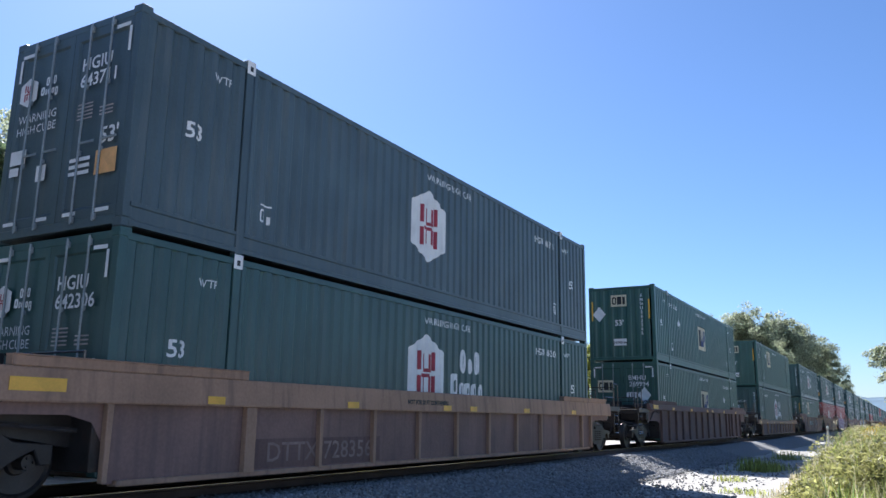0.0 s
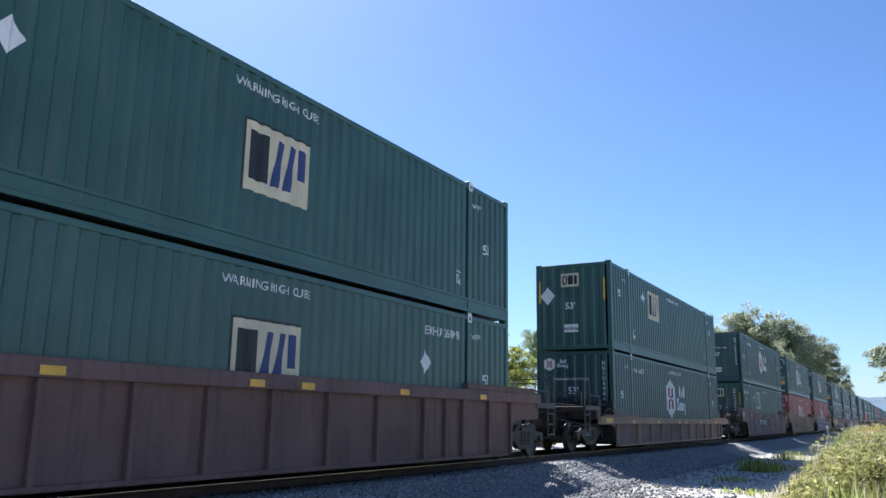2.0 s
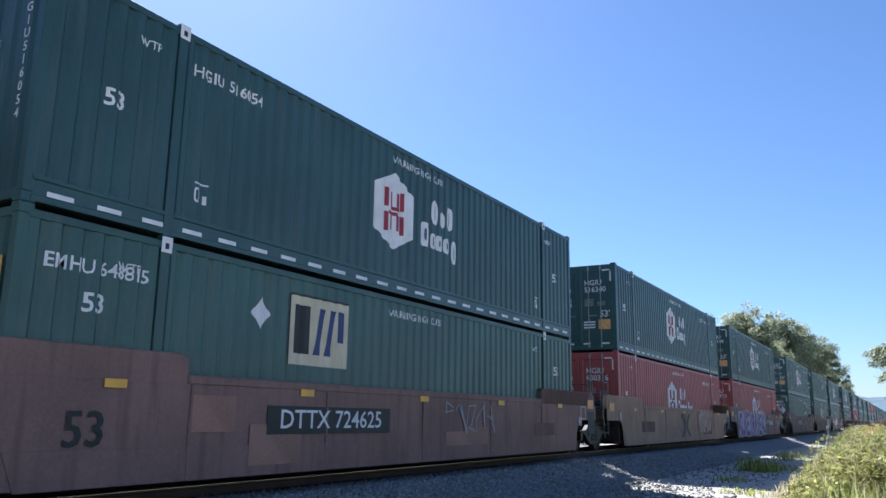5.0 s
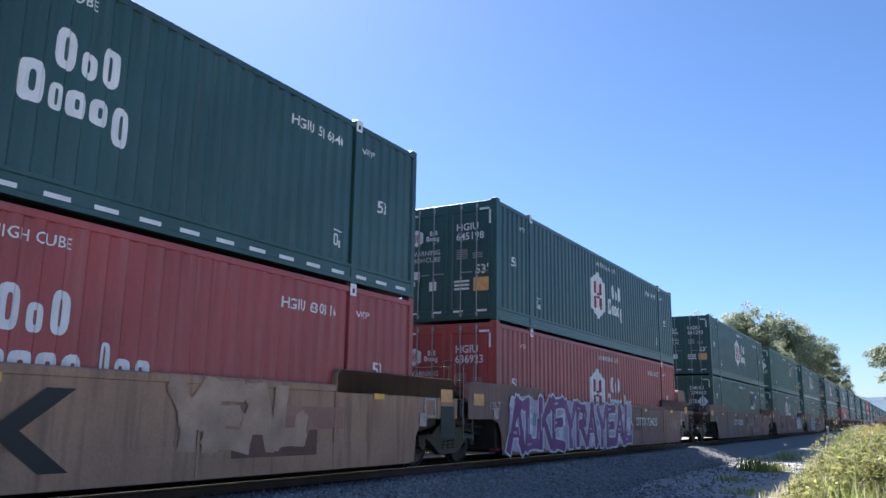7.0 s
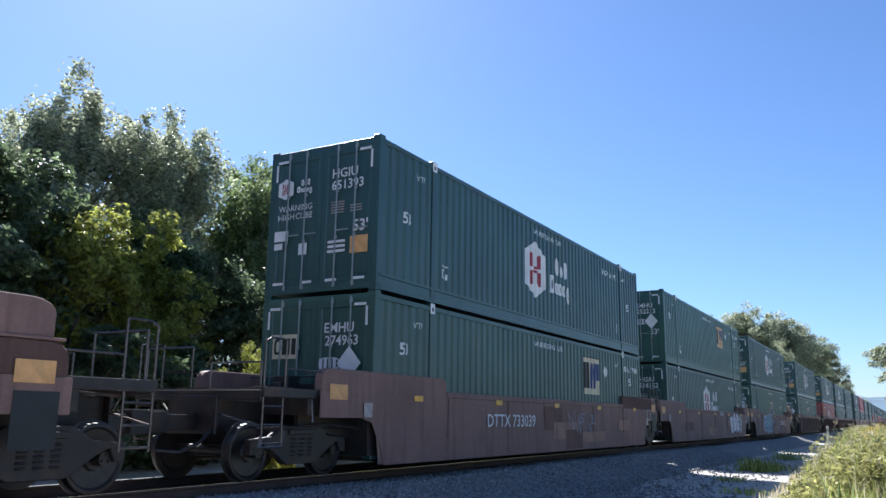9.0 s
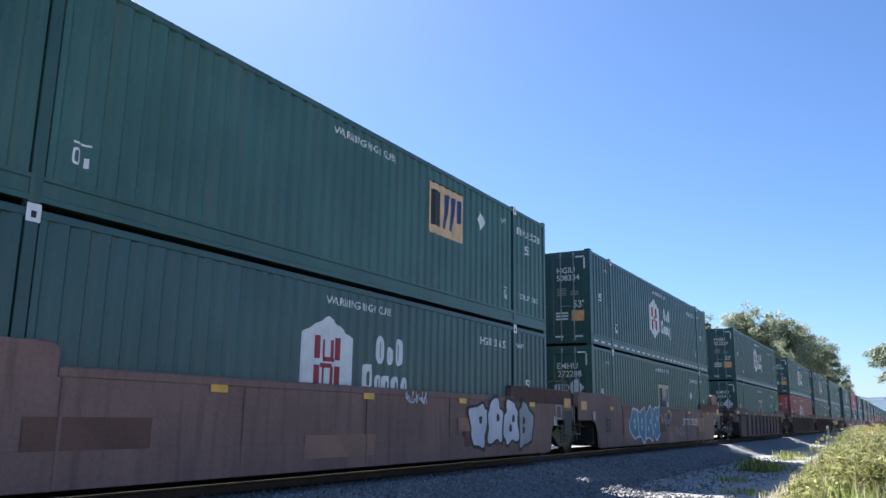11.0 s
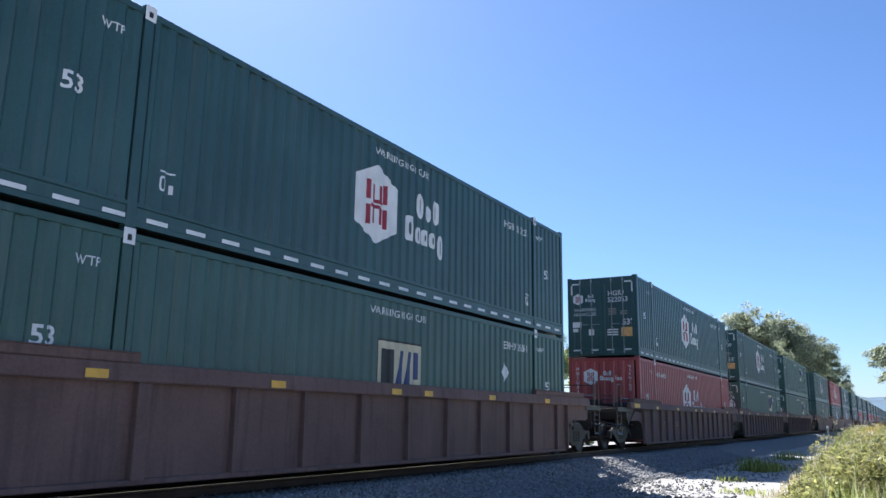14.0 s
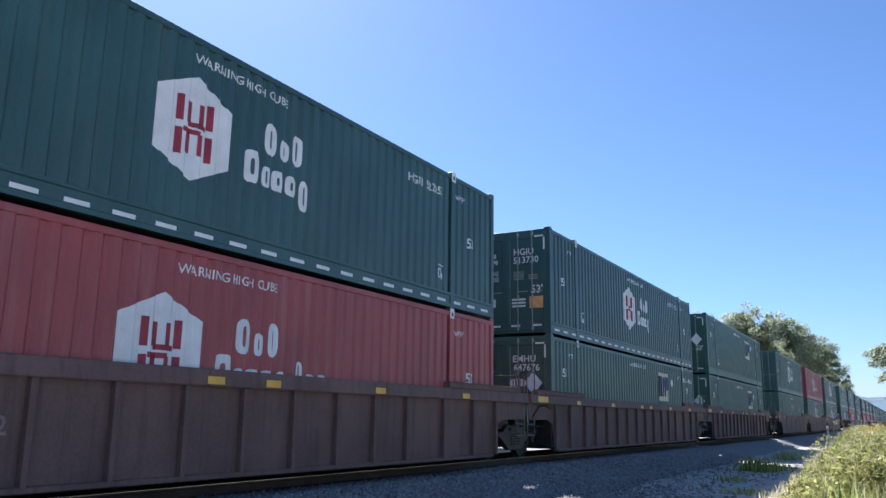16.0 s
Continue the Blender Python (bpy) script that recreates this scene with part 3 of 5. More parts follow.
                for k, block in enumerate(wordmark(0.27)):
                    on_end("wordmark_block", cached(("smallword", k), lambda: shape_mesh("wordmark_block", block, WHITE)), root, -0.45, 2.1)
                on_end("warning_lettering", text("WARNING", 0.17, WHITE), root, -0.65, 1.7)
                for me, u in words("HIGH CUBE", 0.17, WHITE):
                    on_end("warning_lettering", me, root, -0.65 + u, 1.53)
                on_end("weight_label", cached("weightlabel", lambda: shape_mesh("weight_label", [rect(0.34, 0.2), rect(0.2, 0.12, -0.06, -0.2)], WHITE)), root, -0.98, 1.17)
                on_end("white_label", cached("whitelabel", lambda: shape_mesh("white_label", [rect(0.2, 0.22)], WHITE)), root, -0.42, 0.88)
                on_end("instruction_label", cached("instr", lambda: shape_mesh("instruction_label", [rect(0.4, 0.05, 0, 0.09), rect(0.4, 0.05, 0, 0.0), rect(0.4, 0.05, 0, -0.09)], WHITE)), root, 0.4, 0.86)
                on_end("orange_placard", cached("orangeplac", lambda: shape_mesh("orange_placard", [rect(0.4, 0.32)], ORANGE)), root, 0.93, 0.86, -0.014, "orange warning placard")
                on_end("small_print", cached("smallprint", lambda: shape_mesh("small_print", [rect(0.3, 0.02, 0, 0.05 * i) for i in range(5)] + [rect(0.26, 0.02, 0.42, 0.05 * i) for i in range(3)], GREYTXT)), root, 0.4, 1.5)
        else:
            yb = 0.012
            if art.startswith("emp"):
                on_end("logo_panel", cached("smallemp", lambda: shape_mesh("logo_panel", [rect(0.62, 0.45)], CREAM)), root, -0.1, 2.32, yb)
                on_end("logo_block", cached("smallemp2", lambda: shape_mesh("logo_block", ring(0.17, 0.3, 0.05, -0.18) + [rect(0.18, 0.3, 0.02), rect(0.1, 0.3, 0.2)], BLACK)), root, -0.1, 2.32, yb - 0.004)
                on_end("placard", cached("enddiamond", lambda: shape_mesh("placard", [[(-0.26, 0), (0, -0.3), (0.26, 0), (0, 0.3)]], WHITE)), root, -0.92, 1.82, yb, "white diamond placard")
                on_end("length_mark", text("53'", 0.3, WHITE, 0.006), root, -0.1, 1.45, yb)
                strip = cached("yellowstrip", lambda: shape_mesh("reflective_strip", [rect(0.06, 0.75)], YELLOW))
                for x in (-1.2, 1.12):
                    on_end("reflective_strip", strip, root, x, 1.95, -0.004, "yellow reflective strip")
            elif red:
                on_end("emblem", cached("midhex", lambda: shape_mesh("emblem", [[(0.4 * u, 0.4 * v) for u, v in HEX]], WHITE)), root, -0.5, 2.2, yb)
                for k, bar_ in enumerate(emblem_bars(0.4)):
                    on_end("emblem_bar", cached(("midbar", k), lambda: shape_mesh("emblem_bar", [bar_], MAROON)), root, -0.5, 2.2, yb - 0.004)
                for k, block in enumerate(wordmark(0.36, True)):
                    on_end("wordmark_block", cached(("midword", k), lambda: shape_mesh("wordmark_block", block, WHITE)), root, 0.1, 2.2, yb)
                on_end("warning_lettering", text("\n".join("WARNING"), 0.13, WHITE, 0.002), root, 0.98, 2.15, yb)
            else:
                on_end("emblem", cached("smallhex", lambda: shape_mesh("emblem", [[(0.29 * u, 0.29 * v) for u, v in HEX]], WHITE)), root, -0.89, 2.46, yb)
                on_end("emblem_bars", cached("smallbars", lambda: shape_mesh("emblem_bars", emblem_bars(0.29), MAROON)), root, -0.89, 2.46, yb - 0.004)
                for k, block in enumerate(wordmark(0.27)):
                    on_end("wordmark_block", cached(("smallword", k), lambda: shape_mesh("wordmark_block", block, WHITE)), root, -0.42, 2.46, yb)
                for me, u in words("WARNING HIGH CUBE", 0.12, WHITE):
                    on_end("warning_lettering", me, root, -0.1 + u, 1.97, yb)
                on_end("length_mark", text("53'", 0.3, WHITE, 0.006), root, -0.05, 1.6, yb)
            on_end("weight_label", cached("weightlabel2", lambda: shape_mesh("weight_label", [rect(0.5, 0.26)], WHITE)), root, -0.08, 0.72, yb)
            on_end("weight_lettering", text("24,000 lbs", 0.13, BLACK, 0.003), root, -0.08, 0.7, yb - 0.004)
            if number:
                on_end("number", text("\n".join(number.replace(" ", "")), 0.16, WHITE, 0.003), root, -1.0 if red else 1.02 if not art.startswith("emp") else 0.82, 1.75, yb)
    return root


def door_mesh(mat):
    """A door leaf with a sunk middle."""
    def loop(w, z0, z1, y):
        return [(-w, y, z0), (w, y, z0), (w, y, z1), (-w, y, z1)]
    s = Shape()
    for q in (loop(0.58, 0.16, 2.76, 0.06), loop(0.58, 0.16, 2.76, 0.004), loop(0.485, 0.29, 2.63, 0.004), loop(0.46, 0.315, 2.605, 0.028)):
        s.v += q
    for k in range(3):
        s.f += [(4 * k + i, 4 * k + (i + 1) % 4, 4 * k + 4 + (i + 1) % 4, 4 * k + 4 + i) for i in range(4)]
    s.f += [(12, 13, 14, 15), (3, 2, 1, 0)]
    return s.mesh("door", mat)


def rail_mesh(mat):
    """A channel-shaped bottom rail with a lip above and below."""
    prof = [(-0.07, 0.022), (0.012, 0.022), (0.012, 0.085), (-0.006, 0.097), (-0.006, 0.255), (0.012, 0.27), (0.012, 0.315), (-0.045, 0.335), (-0.07, 0.335)]
    s, n = Shape(), len(prof)
    s.v = [(x, y, z) for y in (0.1, LEN - 0.1) for x, z in prof]
    s.f = [(i, (i + 1) % n, n + (i + 1) % n, n + i) for i in range(n)] + [tuple(range(n)), tuple(range(2 * n - 1, n - 1, -1))]
    return s.mesh("bottom_rail", mat)


def roof_mesh(mat):
    s = Shape()
    n = 60
    for i in range(n + 1):
        y = 0.08 + (LEN - 0.16) * i / n
        z = 2.845 if i % 2 else 2.828
        s.v += [(-WID + 0.05, y, z), (WID - 0.05, y, z), (-WID + 0.05, y, z - 0.05), (WID - 0.05, y, z - 0.05)]
    for i in range(n):
        a, b = 4 * i, 4 * i + 4
        s.f += [(a, a + 1, b + 1, b), (a + 2, b + 2, b + 3, a + 3)]
    return s.mesh("roof", mat)


# ---- well cars: local y as for the containers, z up from the rail top ----
SIDE = 1.43


def wheelset_mesh():
    s = Shape()
    for sx in (1, -1):
        s.lathe([(sx * 0.685, 0.10), (sx * 0.69, 0.30), (sx * 0.67, 0.36), (sx * 0.67, 0.445), (sx * 0.70, 0.45), (sx * 0.705, 0.42), (sx * 0.80, 0.41), (sx * 0.805, 0.37), (sx * 0.775, 0.34), (sx * 0.76, 0.15), (sx * 0.80, 0.13), (sx * 0.80, 0.0)], 32)
    s.lathe([(-0.98, 0.0), (-0.98, 0.085), (0.98, 0.085), (0.98, 0.0)], 12)
    for i in range(3):
        w = 2 * math.pi * i / 3
        s.rod((0.98, 0.05 * math.cos(w), 0.05 * math.sin(w)), (1.0, 0.05 * math.cos(w), 0.05 * math.sin(w)), 0.015)
    return s.mesh("wheelset", WHEELSTEEL)


def truck_frame_mesh():
    s = Shape()
    for sx in (1, -1):
        x0, x1 = (0.90, 1.04) if sx > 0 else (-1.04, -0.90)
        s.prism([(-1.12, 0.38), (-1.12, 0.60), (-0.65, 0.64), (-0.40, 0.80), (0.40, 0.80), (0.65, 0.64), (1.12, 0.60), (1.12, 0.38), (0.98, 0.38), (0.9, 0.54), (0.72, 0.46), (0.34, 0.22), (-0.34, 0.22), (-0.72, 0.46), (-0.9, 0.54), (-0.98, 0.38)], x0, x1)
        for i in (-0.2, 0.0, 0.2):
            for j in range(5):
                s.rod((sx * 1.0, i, 0.34 + 0.06 * j), (sx * 1.0, i, 0.37 + 0.06 * j), 0.085, 10)
        s.box(sx * 1.0 - 0.09, sx * 1.0 + 0.09, -0.32, 0.32, 0.66, 0.74)
    s.box(-1.0, 1.0, -0.2, 0.2, 0.45, 0.72)
    for y in (-0.42, 0.42):
        s.box(-0.95, 0.95, y - 0.04, y + 0.04, 0.34, 0.42)
    return s.mesh("truck_frame", GRIME, 0.012)


def add_truck(car, y, spins):
    t = part("truck", cached("truck", truck_frame_mesh), car, (0, y, 0), "grimy cast steel truck with coil springs")
    for dy in (-0.89, 0.89):
        w = part("wheelset", cached("wheelset", wheelset_mesh), t, (0, dy, 0.415), "steel wheelset")
        if spins is not None:
            spins.append((w, dy))
    return t


def side_plate(mat, ribbed, mirror, drop=0.0):
    """One long side of the well with its arched ends over the trucks."""
    brow = min(0.92, 1.2 - drop)
    arch = [(-1.55, brow), (-0.45, brow), (-0.15, brow - 0.08), (0.0, 0.62), (0.07, 0.16)]
    far = [(LEN - y, z) for y, z in reversed(arch)]
    poly = arch + far + [(LEN + 1.55, 1.315 - drop), (-1.55, 1.315 - drop)]
    k = -1 if mirror else 1
    s = Shape()
    if ribbed:
        s.prism(poly, k * (SIDE - 0.112), k * (SIDE - 0.10))
    else:
        s.prism(poly, k * (SIDE - 0.035), k * (SIDE - 0.02))
        s.prism([(0.22, 0.14), (LEN - 0.22, 0.14), (LEN - 0.05, 0.55), (0.05, 0.55)], k * (SIDE - 0.03), k * (SIDE - 0.005))
    return s.mesh("side_plate", mat, 0.003)


def chord_mesh(sx, top, mat, deep):
    """A deep top chord whose outer face leans out towards its foot."""
    prof = [(SIDE - 0.13, top), (SIDE - 0.03, top), (SIDE - 0.018, top - 0.015), (SIDE + 0.012, top - deep + 0.02), (SIDE + 0.006, top - deep), (SIDE - 0.13, top - deep)]
    s, n = Shape(), len(prof)
    s.v = [(sx * x, y, z) for y in (-1.6, LEN + 1.6) for x, z in prof]
    s.f = [(i, (i + 1) % n, n + (i + 1) % n, n + i) for i in range(n)] + [tuple(range(n)), tuple(range(2 * n - 1, n - 1, -1))]
    return s.mesh("top_chord", mat)


def build_car(style, mat, ribs, near, farend, number="", spins=None, marks=(), detail=2, numbers_at=(), drop=0.0):
    """style 'ribbed' or 'smooth'; near, farend: 'coupled' or 'joint', the ways the ends join the next car."""
    car = new("well_car")
    key = (style, mat.name, drop)
    for mir in (False, True):
        # Sheets of tan ribbed cars are coloured darker for shade under the chord.
        part("side_plate", cached((*key, mir), lambda: side_plate(CARTANSHADE if mat is CARTAN and style == "ribbed" else mat, style == "ribbed", mir, drop)), car)
    k_top = 1.435 - drop
    deep = 0.36 if mat is CARTAN and drop < 0.2 else 0.22
    for sx in (1, -1):
        if style == "ribbed":
            part("top_chord", cached((*key, "chord", sx), lambda: chord_mesh(sx, k_top, mat, deep)), car)
            part("bottom_chord", cached((*key, "bchord", sx), lambda: Shape().box(sx * (SIDE - 0.2), sx * (SIDE - 0.03), 0.2, LEN - 0.2, 0.13, 0.2).mesh("bottom_chord", mat, 0.01)), car)
            rib = cached((*key, "rib", sx), lambda: Shape().prism([(-0.035, 0.18), (0.035, 0.18), (0.045, k_top - deep), (-0.045, k_top - deep)], sx * (SIDE - 0.102), sx * (SIDE - 0.02)).mesh("rib", mat, 0.006))
            for y in ribs:
                part("rib", rib, car, (0, y, 0))
            heavy = cached((*key, "heavy", sx), lambda: Shape().box(sx * (SIDE - 0.102), sx * (SIDE - 0.01), -0.1, 0.1, 0.18, k_top - deep).mesh("rib", mat, 0.008))
            for y in (2.3, LEN - 2.3):
                part("rib", heavy, car, (0, y, 0))
            cap = cached((*key, "cap", sx), lambda: Shape().box(sx * (SIDE - 0.14), sx * (SIDE - 0.01), 0, 3.4, k_top, k_top + (0.05 if drop > 0.2 else 0.12)).box(sx * (SIDE - 0.16), sx * (SIDE + 0.005), 0.0, 3.4, k_top + (0.04 if drop > 0.2 else 0.105), k_top + (0.06 if drop > 0.2 else 0.125)).mesh("end_cap", mat, 0.01))
            part("end_cap", cap, car, (0, -1.2, 0))
            part("end_cap", cap, car, (0, LEN - 2.2, 0))
        else:
            part("top_chord", cached((*key, "chord", sx), lambda: Shape().box(sx * (SIDE - 0.12), sx * (SIDE - 0.01), 2.4, LEN - 2.4, 1.31, k_top).mesh("top_chord", mat, 0.02)), car)
            cap = cached((*key, "cap", sx), lambda: Shape().prism([(-1.5, 1.27), (2.4, 1.27), (2.4, 1.62), (2.3, 1.69), (-1.28, 1.69), (-1.4, 1.66), (-1.47, 1.59), (-1.5, 1.5)], sx * (SIDE - 0.2), sx * (SIDE - 0.035)).mesh("end_cap", mat, 0.015))
            part("end_cap", cap, car)
            part("end_cap", cap, car, (0, LEN, 0), turn=180) if sx < 0 else part("end_cap", cached((*key, "capf"), lambda: Shape().prism([(LEN + 1.5, 1.27), (LEN - 2.4, 1.27), (LEN - 2.4, 1.62), (LEN - 2.3, 1.69), (LEN + 1.28, 1.69), (LEN + 1.4, 1.66), (LEN + 1.47, 1.59), (LEN + 1.5, 1.5)], SIDE - 0.2, SIDE - 0.035).mesh("end_cap", mat, 0.015)), car)
            panel = cached((*key, "panel", sx), lambda: Shape().box(sx * (SIDE - 0.02), sx * (SIDE + 0.004), -0.02, 0.02, 0.16, 1.315).mesh("weld_seam", mat, 0.003))
            for y in (2.45, 5.2, 8.08, 10.9, LEN - 2.45):
                part("weld_seam", panel, car, (0, y, 0))
    beam = cached("crossbeam", lambda: Shape().box(-1.25, 1.25, -0.35, 0.35, 0.18, 0.32).mesh("cross_beam", GRIME, 0.01))
    for y in (0.75, 4.0, LEN / 2, LEN - 4.0, LEN - 0.75):
        part("cross_beam", beam, car, (0, y, 0))
    for y, kind, tn in ((0.0, near, 0), (LEN, farend, 180)):
        holder = part("end_frame", cached(("endframe", kind, mat.name), lambda: end_frame_mesh(kind, mat)), car, (0, y, 0), "grimy bulkhead, bolster and centre sill", tn)
        # Dark plates added so that no container shows through the arch.
        for sx in (-1, 1):
            part("gusset_plate", cached(("gusset", sx), lambda: Shape().box(min(sx * 1.309, sx * 1.316), max(sx * 1.309, sx * 1.316), -0.12, 0.6, 0.3, 1.3).mesh("gusset_plate", GRIME)), holder, label="dark filler plate added inside the arch")
        part("handrail", cached(("rails", kind), lambda: handrail_mesh(kind)), holder, (0, 0, 0), "steel handrails and ladder rungs")
        part("crossover_platform", cached(("platform", kind), lambda: platform_mesh(kind)), holder, (0, 0, 0), "open steel grating platform")
        if spins is not None:
            part("brake_cylinder", cached("cylinder", lambda: Shape().rod((0.5, -0.5, 1.42), (1.05, -0.5, 1.42), 0.13, 12).mesh("brake_cylinder", GRIME, 0.01)), holder, label="grimy brake cylinder")
            part("control_valve", cached("valve", lambda: Shape().box(-0.3, 0.05, -0.75, -0.45, 1.28, 1.62).box(-0.22, -0.03, -0.85, -0.74, 1.35, 1.5).mesh("control_valve", GRIME, 0.015)), holder, label="cast brake control valve")
            for k, me in enumerate(cached(("rigging", kind), lambda: rigging_meshes(kind))):
                part("brake_pipe", me, holder, label="bent brake pipe")
        if kind == "coupled":
            part("coupler", cached("coupler", coupler_mesh), holder, (0, 0, 0), "cast steel knuckle coupler with air hose")
            if tn == 180 and style == "smooth":
                hood = [(-1.3, 1.69), (-0.1, 1.69), (-0.1, 1.98)] + [(-0.1 - 0.22 + 0.22 * math.cos(a), 1.98 + 0.16 * math.sin(a)) for a in (0.4, 0.8, 1.2, 1.57)] + [(-1.0 - 0.3 * math.sin(a), 1.98 + 0.16 * math.cos(a)) for a in (0.0, 0.4, 0.8, 1.2, 1.57)]
                part("brake_hood", cached(("hood", mat.name), lambda: Shape().prism(hood, -SIDE + 0.06, -SIDE + 0.9).mesh("brake_hood", mat, 0.01)), holder, label="rounded steel hood over the brake gear")
                part("hood_ledge", cached(("ledge", mat.name), lambda: Shape().box(-SIDE + 0.02, -SIDE + 0.95, -1.42, 0.1, 1.692, 1.725).mesh("hood_ledge", mat, 0.006)), holder)
            if tn == 180:
                part("brake_wheel", cached("brakewheel", brake_wheel_mesh), holder, (0.75, -2.35, 2.1), "round steel hand brake wheel")
                part("brake_reservoir", cached("reservoir", lambda: Shape().lathe([(-0.6, 0.0), (-0.58, 0.14), (-0.5, 0.19), (0.5, 0.19), (0.58, 0.14), (0.6, 0.0)], 16).mesh("brake_reservoir", GRIME, smooth=True)), holder, (0, -0.9, 1.75), "air brake reservoir")
    # trucks: a joint's truck belongs to the car behind it
    add_truck(car, -1.5 if near == "coupled" else -1.72, spins)
    if farend == "coupled":
        add_truck(car, LEN + 1.5, spins)
    # reflectors, plates, lettering
    refl = cached("reflector", lambda: Shape().box(0, 0.005, -0.15, 0.15, -0.05, 0.05).mesh("reflector", YELLOW))
    bigref = cached("bigreflector", lambda: Shape().box(0, 0.006, -0.32, 0.32, -0.07, 0.07).mesh("reflector", YELLOW))
    plate = cached("dataplate", lambda: Shape().box(0, 0.006, -0.12, 0.12, -0.12, 0.12).mesh("data_plate", GREYTXT))
    if style == "ribbed":
        part("reflector", bigref, car, (SIDE + 0.004, -0.9, k_top - deep / 2), "yellow reflector")
        for y in (1.6, 4.6, 7.7, 8.8, 11.5, 14.6):
            part("reflector", refl, car, (SIDE + 0.012, y, k_top - deep + 0.075), "yellow reflector")
    else:
        for y in (1.3, 4.7, 8.1, 11.4, 14.9):
            part("reflector", refl, car, (SIDE, y, 1.28), "yellow reflector")
        part("data_plate", plate, car, (SIDE, -0.3, 1.05), "faded data plate")
        box = cached("brakebox", lambda: Shape().box(0, 0.012, -0.23, 0.23, -0.12, 0.12).mesh("release_panel", ORANGE, 0.004))
        part("release_panel", box, car, (SIDE - 0.02, -1.1, 1.32), "yellow brake release panel")
        part("release_panel", box, car, (SIDE - 0.02, LEN + 1.1, 1.36), "yellow brake release panel")
        # Thin black plate stands in for the shade inside a recess; nothing is cut.
        part("tool_recess", cached("paintedrecess", lambda: Shape().box(0, 0.006, -0.26, 0.26, -0.42, 0.18).mesh("tool_recess", BLACK)), car, (SIDE - 0.02, LEN + 1.15, 0.98), "black plate painted as a recess in shade")
        frame_ = cached("bracket", lambda: Shape().box(0, 0.03, -0.2, 0.2, 0.14, 0.18).box(0, 0.03, -0.2, 0.2, -0.18, -0.14).box(0, 0.03, -0.2, -0.16, -0.14, 0.14).box(0, 0.03, 0.16, 0.2, -0.14, 0.14).mesh("bracket", GREYTXT, 0.003))
        part("bracket", frame_, car, (SIDE - 0.02, LEN + 0.45, 1.12), "grey placard bracket")
        part("data_plate", plate, car, (SIDE, LEN + 0.2, 0.9), "faded data plate")
    z = 0.88 if style == "smooth" else 0.42
    lx = SIDE + 0.001 if style == "smooth" else SIDE - 0.095
    for y, label_mat in numbers_at:
        if number.endswith("4625") and y < 8 or number.endswith("8356"):
            back = cached(("numberback", style), lambda: Shape().box(-0.002, 0.001, -1.55, 1.55, -0.2, 0.2).mesh("number_panel", BLACK if style == "smooth" else CARBROWN))
            part("number_panel", back, car, (lx, y, z), "dark number panel")
        part("car_number", text(number, 0.38, label_mat, 0.003, 0.12 if style == "smooth" and y > 8 else 0.0, 1.15), car, (lx + 0.006, y, z))
    if style == "smooth" and spins is not None:
        rp = random.Random(number + str(near) + str(farend))
        for step in range(5):
            w, hgt = rp.uniform(0.5, 2.2), rp.uniform(0.25, 0.6)
            me = Shape().box(0, 0.0008, -w / 2, w / 2, -hgt / 2, hgt / 2).mesh("repaint_patch", rp.choice((PATCHDARK, PATCHPALE)))
            part("repaint_patch", me, car, (SIDE - 0.0042 + 0.0011 * step, rp.uniform(1.5, LEN - 1.5), rp.uniform(0.35, 1.0)))
    for word, size, y, zz, m2 in marks:
        part("lettering", text(word, size, m2, 0.006), car, (lx + 0.004 if zz < 1.2 else SIDE + 0.005, y, zz))
    return car


def end_frame_mesh(kind, mat):
    s = Shape()
    s.box(-1.308, 1.308, -0.12, -0.04, 0.3, 1.5)                      # bulkhead
    s.prism([(-0.1, 0.55), (-0.1, 1.3), (-1.5, 1.25), (-1.5, 0.78)], -0.95, -0.85).prism([(-0.1, 0.55), (-0.1, 1.3), (-1.5, 1.25), (-1.5, 0.78)], 0.85, 0.95)
    s.box(-1.31, 1.31, -1.72, -1.3, 0.95, 1.25)                   # body bolster
    end = -2.75 if kind == "coupled" else -1.6
    s.box(-0.38, 0.38, end, -0.1, 0.74, 1.16)                     # centre sill
    s.box(-0.5, 0.5, end - 0.06, end, 0.66, 1.22)
    if kind == "coupled":
        s.box(-1.31, 1.31, end - 0.02, end + 0.06, 1.16, 1.3)     # end sill
        s.box(-1.35, -1.28, end, -1.5, 1.2, 1.34).box(1.28, 1.35, end, -1.5, 1.2, 1.34)
    return s.mesh("end_frame", GRIME, 0.008)


def platform_mesh(kind):
    s = Shape()
    y0 = -2.7 if kind == "coupled" else -1.6
    n = 12
    for i in range(n):
        y = y0 + 0.06 + 0.05 * i
        s.box(-1.3, 1.3, y, y + 0.014, 1.3, 1.34)
    for x in (-1.3, -0.65, 0.0, 0.65, 1.29):
        s.box(x, x + 0.015, y0 + 0.05, y0 + 0.65, 1.3, 1.335)
    return s.mesh("crossover_platform", RAILPAINT)


